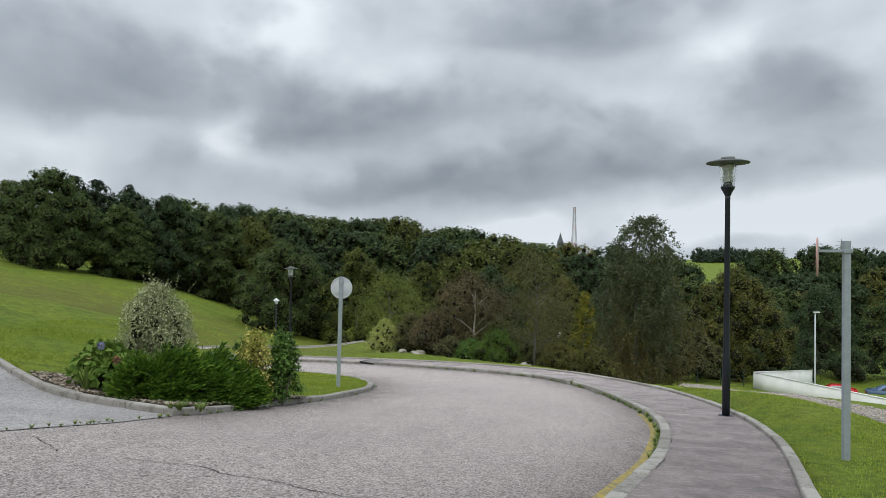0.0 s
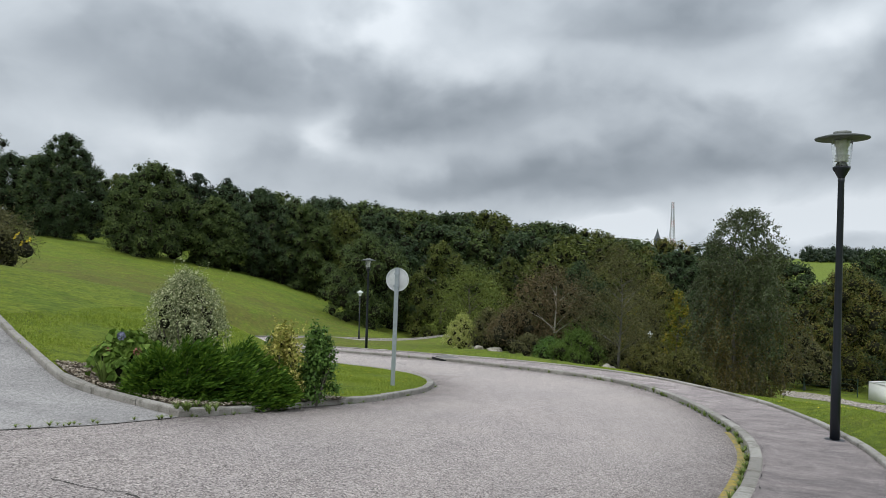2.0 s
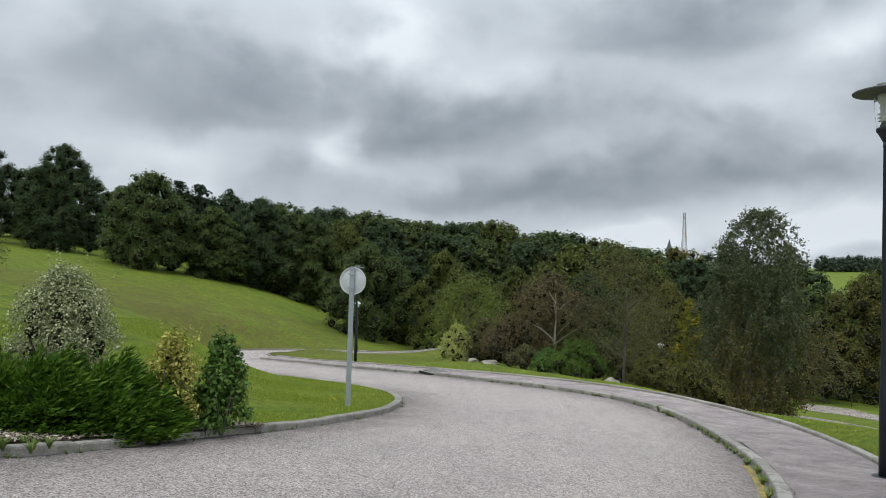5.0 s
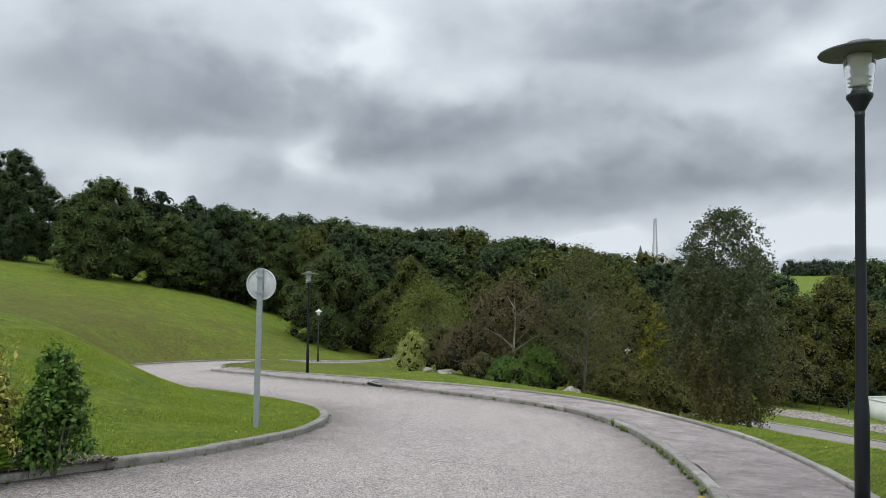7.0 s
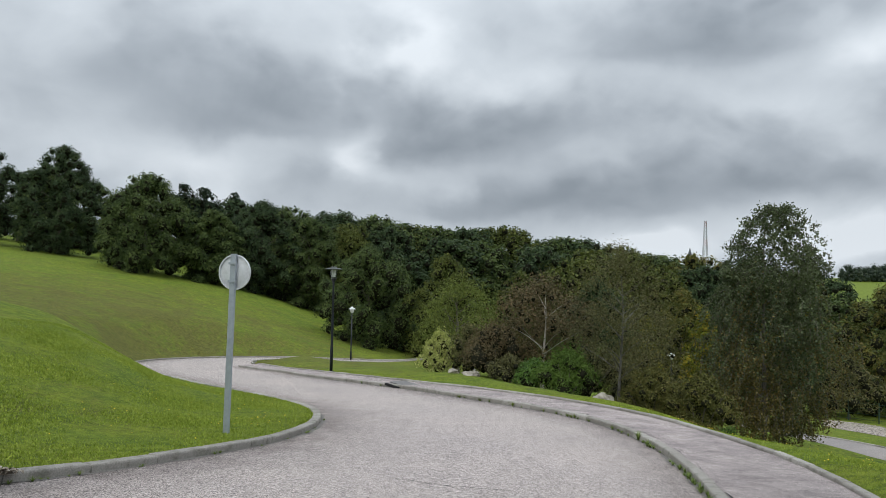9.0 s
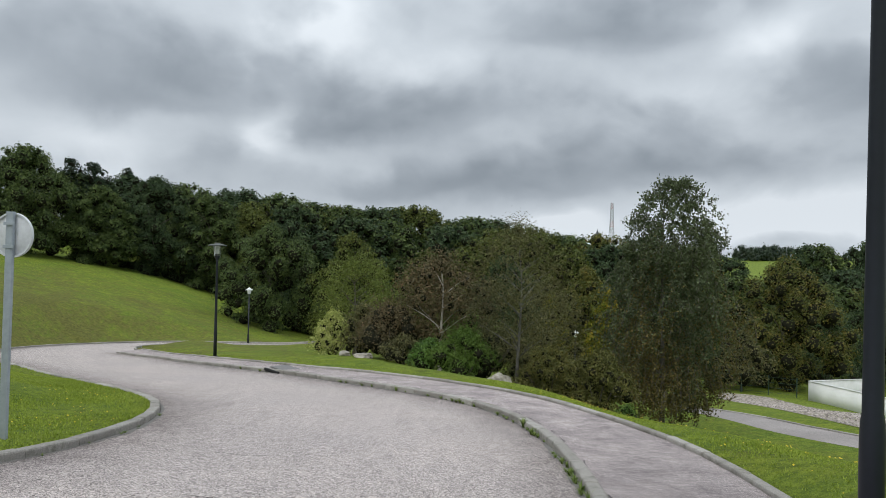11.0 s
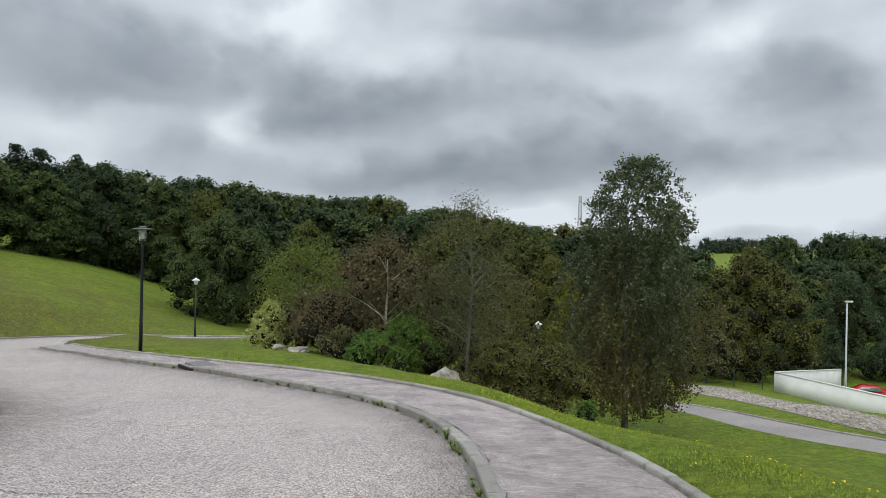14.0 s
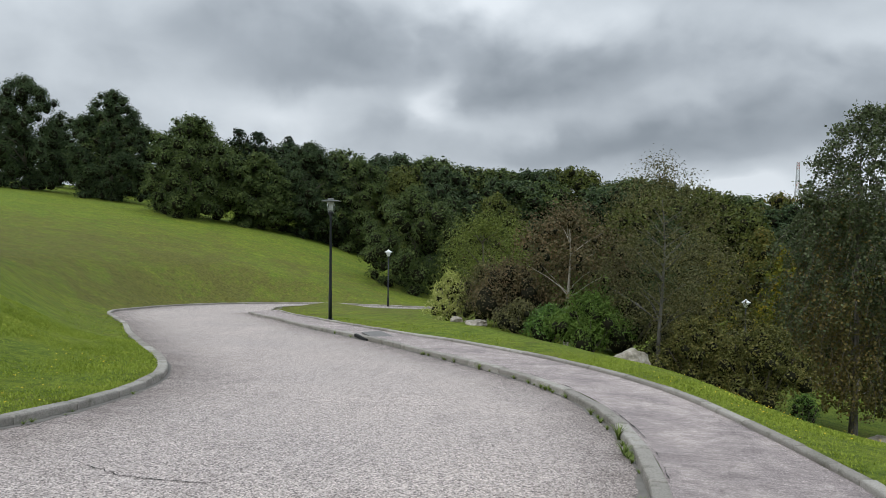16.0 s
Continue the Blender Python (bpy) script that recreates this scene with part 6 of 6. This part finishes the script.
# ---- masts on the skyline ----
def mast(x, y, z0, h, w):
    t = thing("radio_mast", x, y, z0, "tall grey lattice radio mast on the skyline", "mast")
    for sx in (-1, 1):
        for sy in (-1, 1):
            V, F = tube([(sx * w, sy * w, 0), (sx * w * .45, sy * w * .45, h * .6), (sx * w * .3, sy * w * .3, h)], [0.35, 0.3, 0.25], 5)
            part("leg", mesh_np("leg", V, F), M_MAST, t)
    for i in range(18):
        f, g = i / 18, (i + 1) / 18
        a, b = w * (1 - .7 * f), w * (1 - .7 * g)
        V, F = join([tube([(-a, -a, h * f), (b, -b, h * g)], [0.2, 0.2], 4), tube([(a, -a, h * f), (-b, -b, h * g)], [0.2, 0.2], 4), tube([(-a, -a, h * f), (a, -a, h * f)], [0.2, 0.2], 4)])
        part("brace", mesh_np("brace", V, F), M_MASTRED if i % 6 > 3 else M_MAST, t, "faded red brace" if i % 6 > 3 else "")


mast(202, 900, 5, 68, 4.2)


def steeple(x, y, z, h):
    t = thing("church_spire", x, y, z, "grey church spire on the skyline", "church")
    part("tower", box(7, 7, h * 0.55, 0.1, (0, 0, h * .27)), M_SLATE, t)
    part("spire", lathe([(4.6, h * .55), (2.2, h * .75), (0.3, h)], 8), M_SLATE, t)


steeple(184, 900, 10, 29)


# ---- pylons on the far hill ----
def pylon(x, y, top):
    z = lawn(x, y) - 1.0
    h = top - z
    t = thing("power_pylon", x, y, z, "grey lattice power pylon on the far hill", "pylon", "power pylons", 25)
    for sx in (-1, 1):
        for sy in (-1, 1):
            V, F = tube([(sx * h * .11, sy * h * .11, 0), (sx * h * .035, sy * h * .035, h * .6), (0, 0, h)], [0.28, 0.22, 0.12], 4)
            part("leg", mesh_np("leg", V, F), M_MAST, t)
    for f, a in ((0.68, 0.24), (0.80, 0.30), (0.91, 0.20)):
        V, F = join([tube([(-h * a, 0, h * f), (0, 0, h * (f + .035)), (h * a, 0, h * f)], [0.1, 0.2, 0.1], 4), tube([(-h * a, 0, h * f), (h * a, 0, h * f)], [0.12, 0.12], 4)])
        part("cross_arm", mesh_np("cross_arm", V, F), M_MAST, t)
    for i in range(7):
        f, g = i / 10, (i + 1) / 10
        a, b = h * .11 * (1 - 1.1 * f), h * .11 * (1 - 1.1 * g)
        V, F = join([tube([(-a, -a, h * f), (b, -b, h * g)], [0.14, 0.14], 4), tube([(a, -a, h * f), (-b, -b, h * g)], [0.14, 0.14], 4)])
        part("brace", mesh_np("brace", V, F), M_MAST, t)


pylon(329, 618, 17.5)
pylon(316, 510, 21.5)
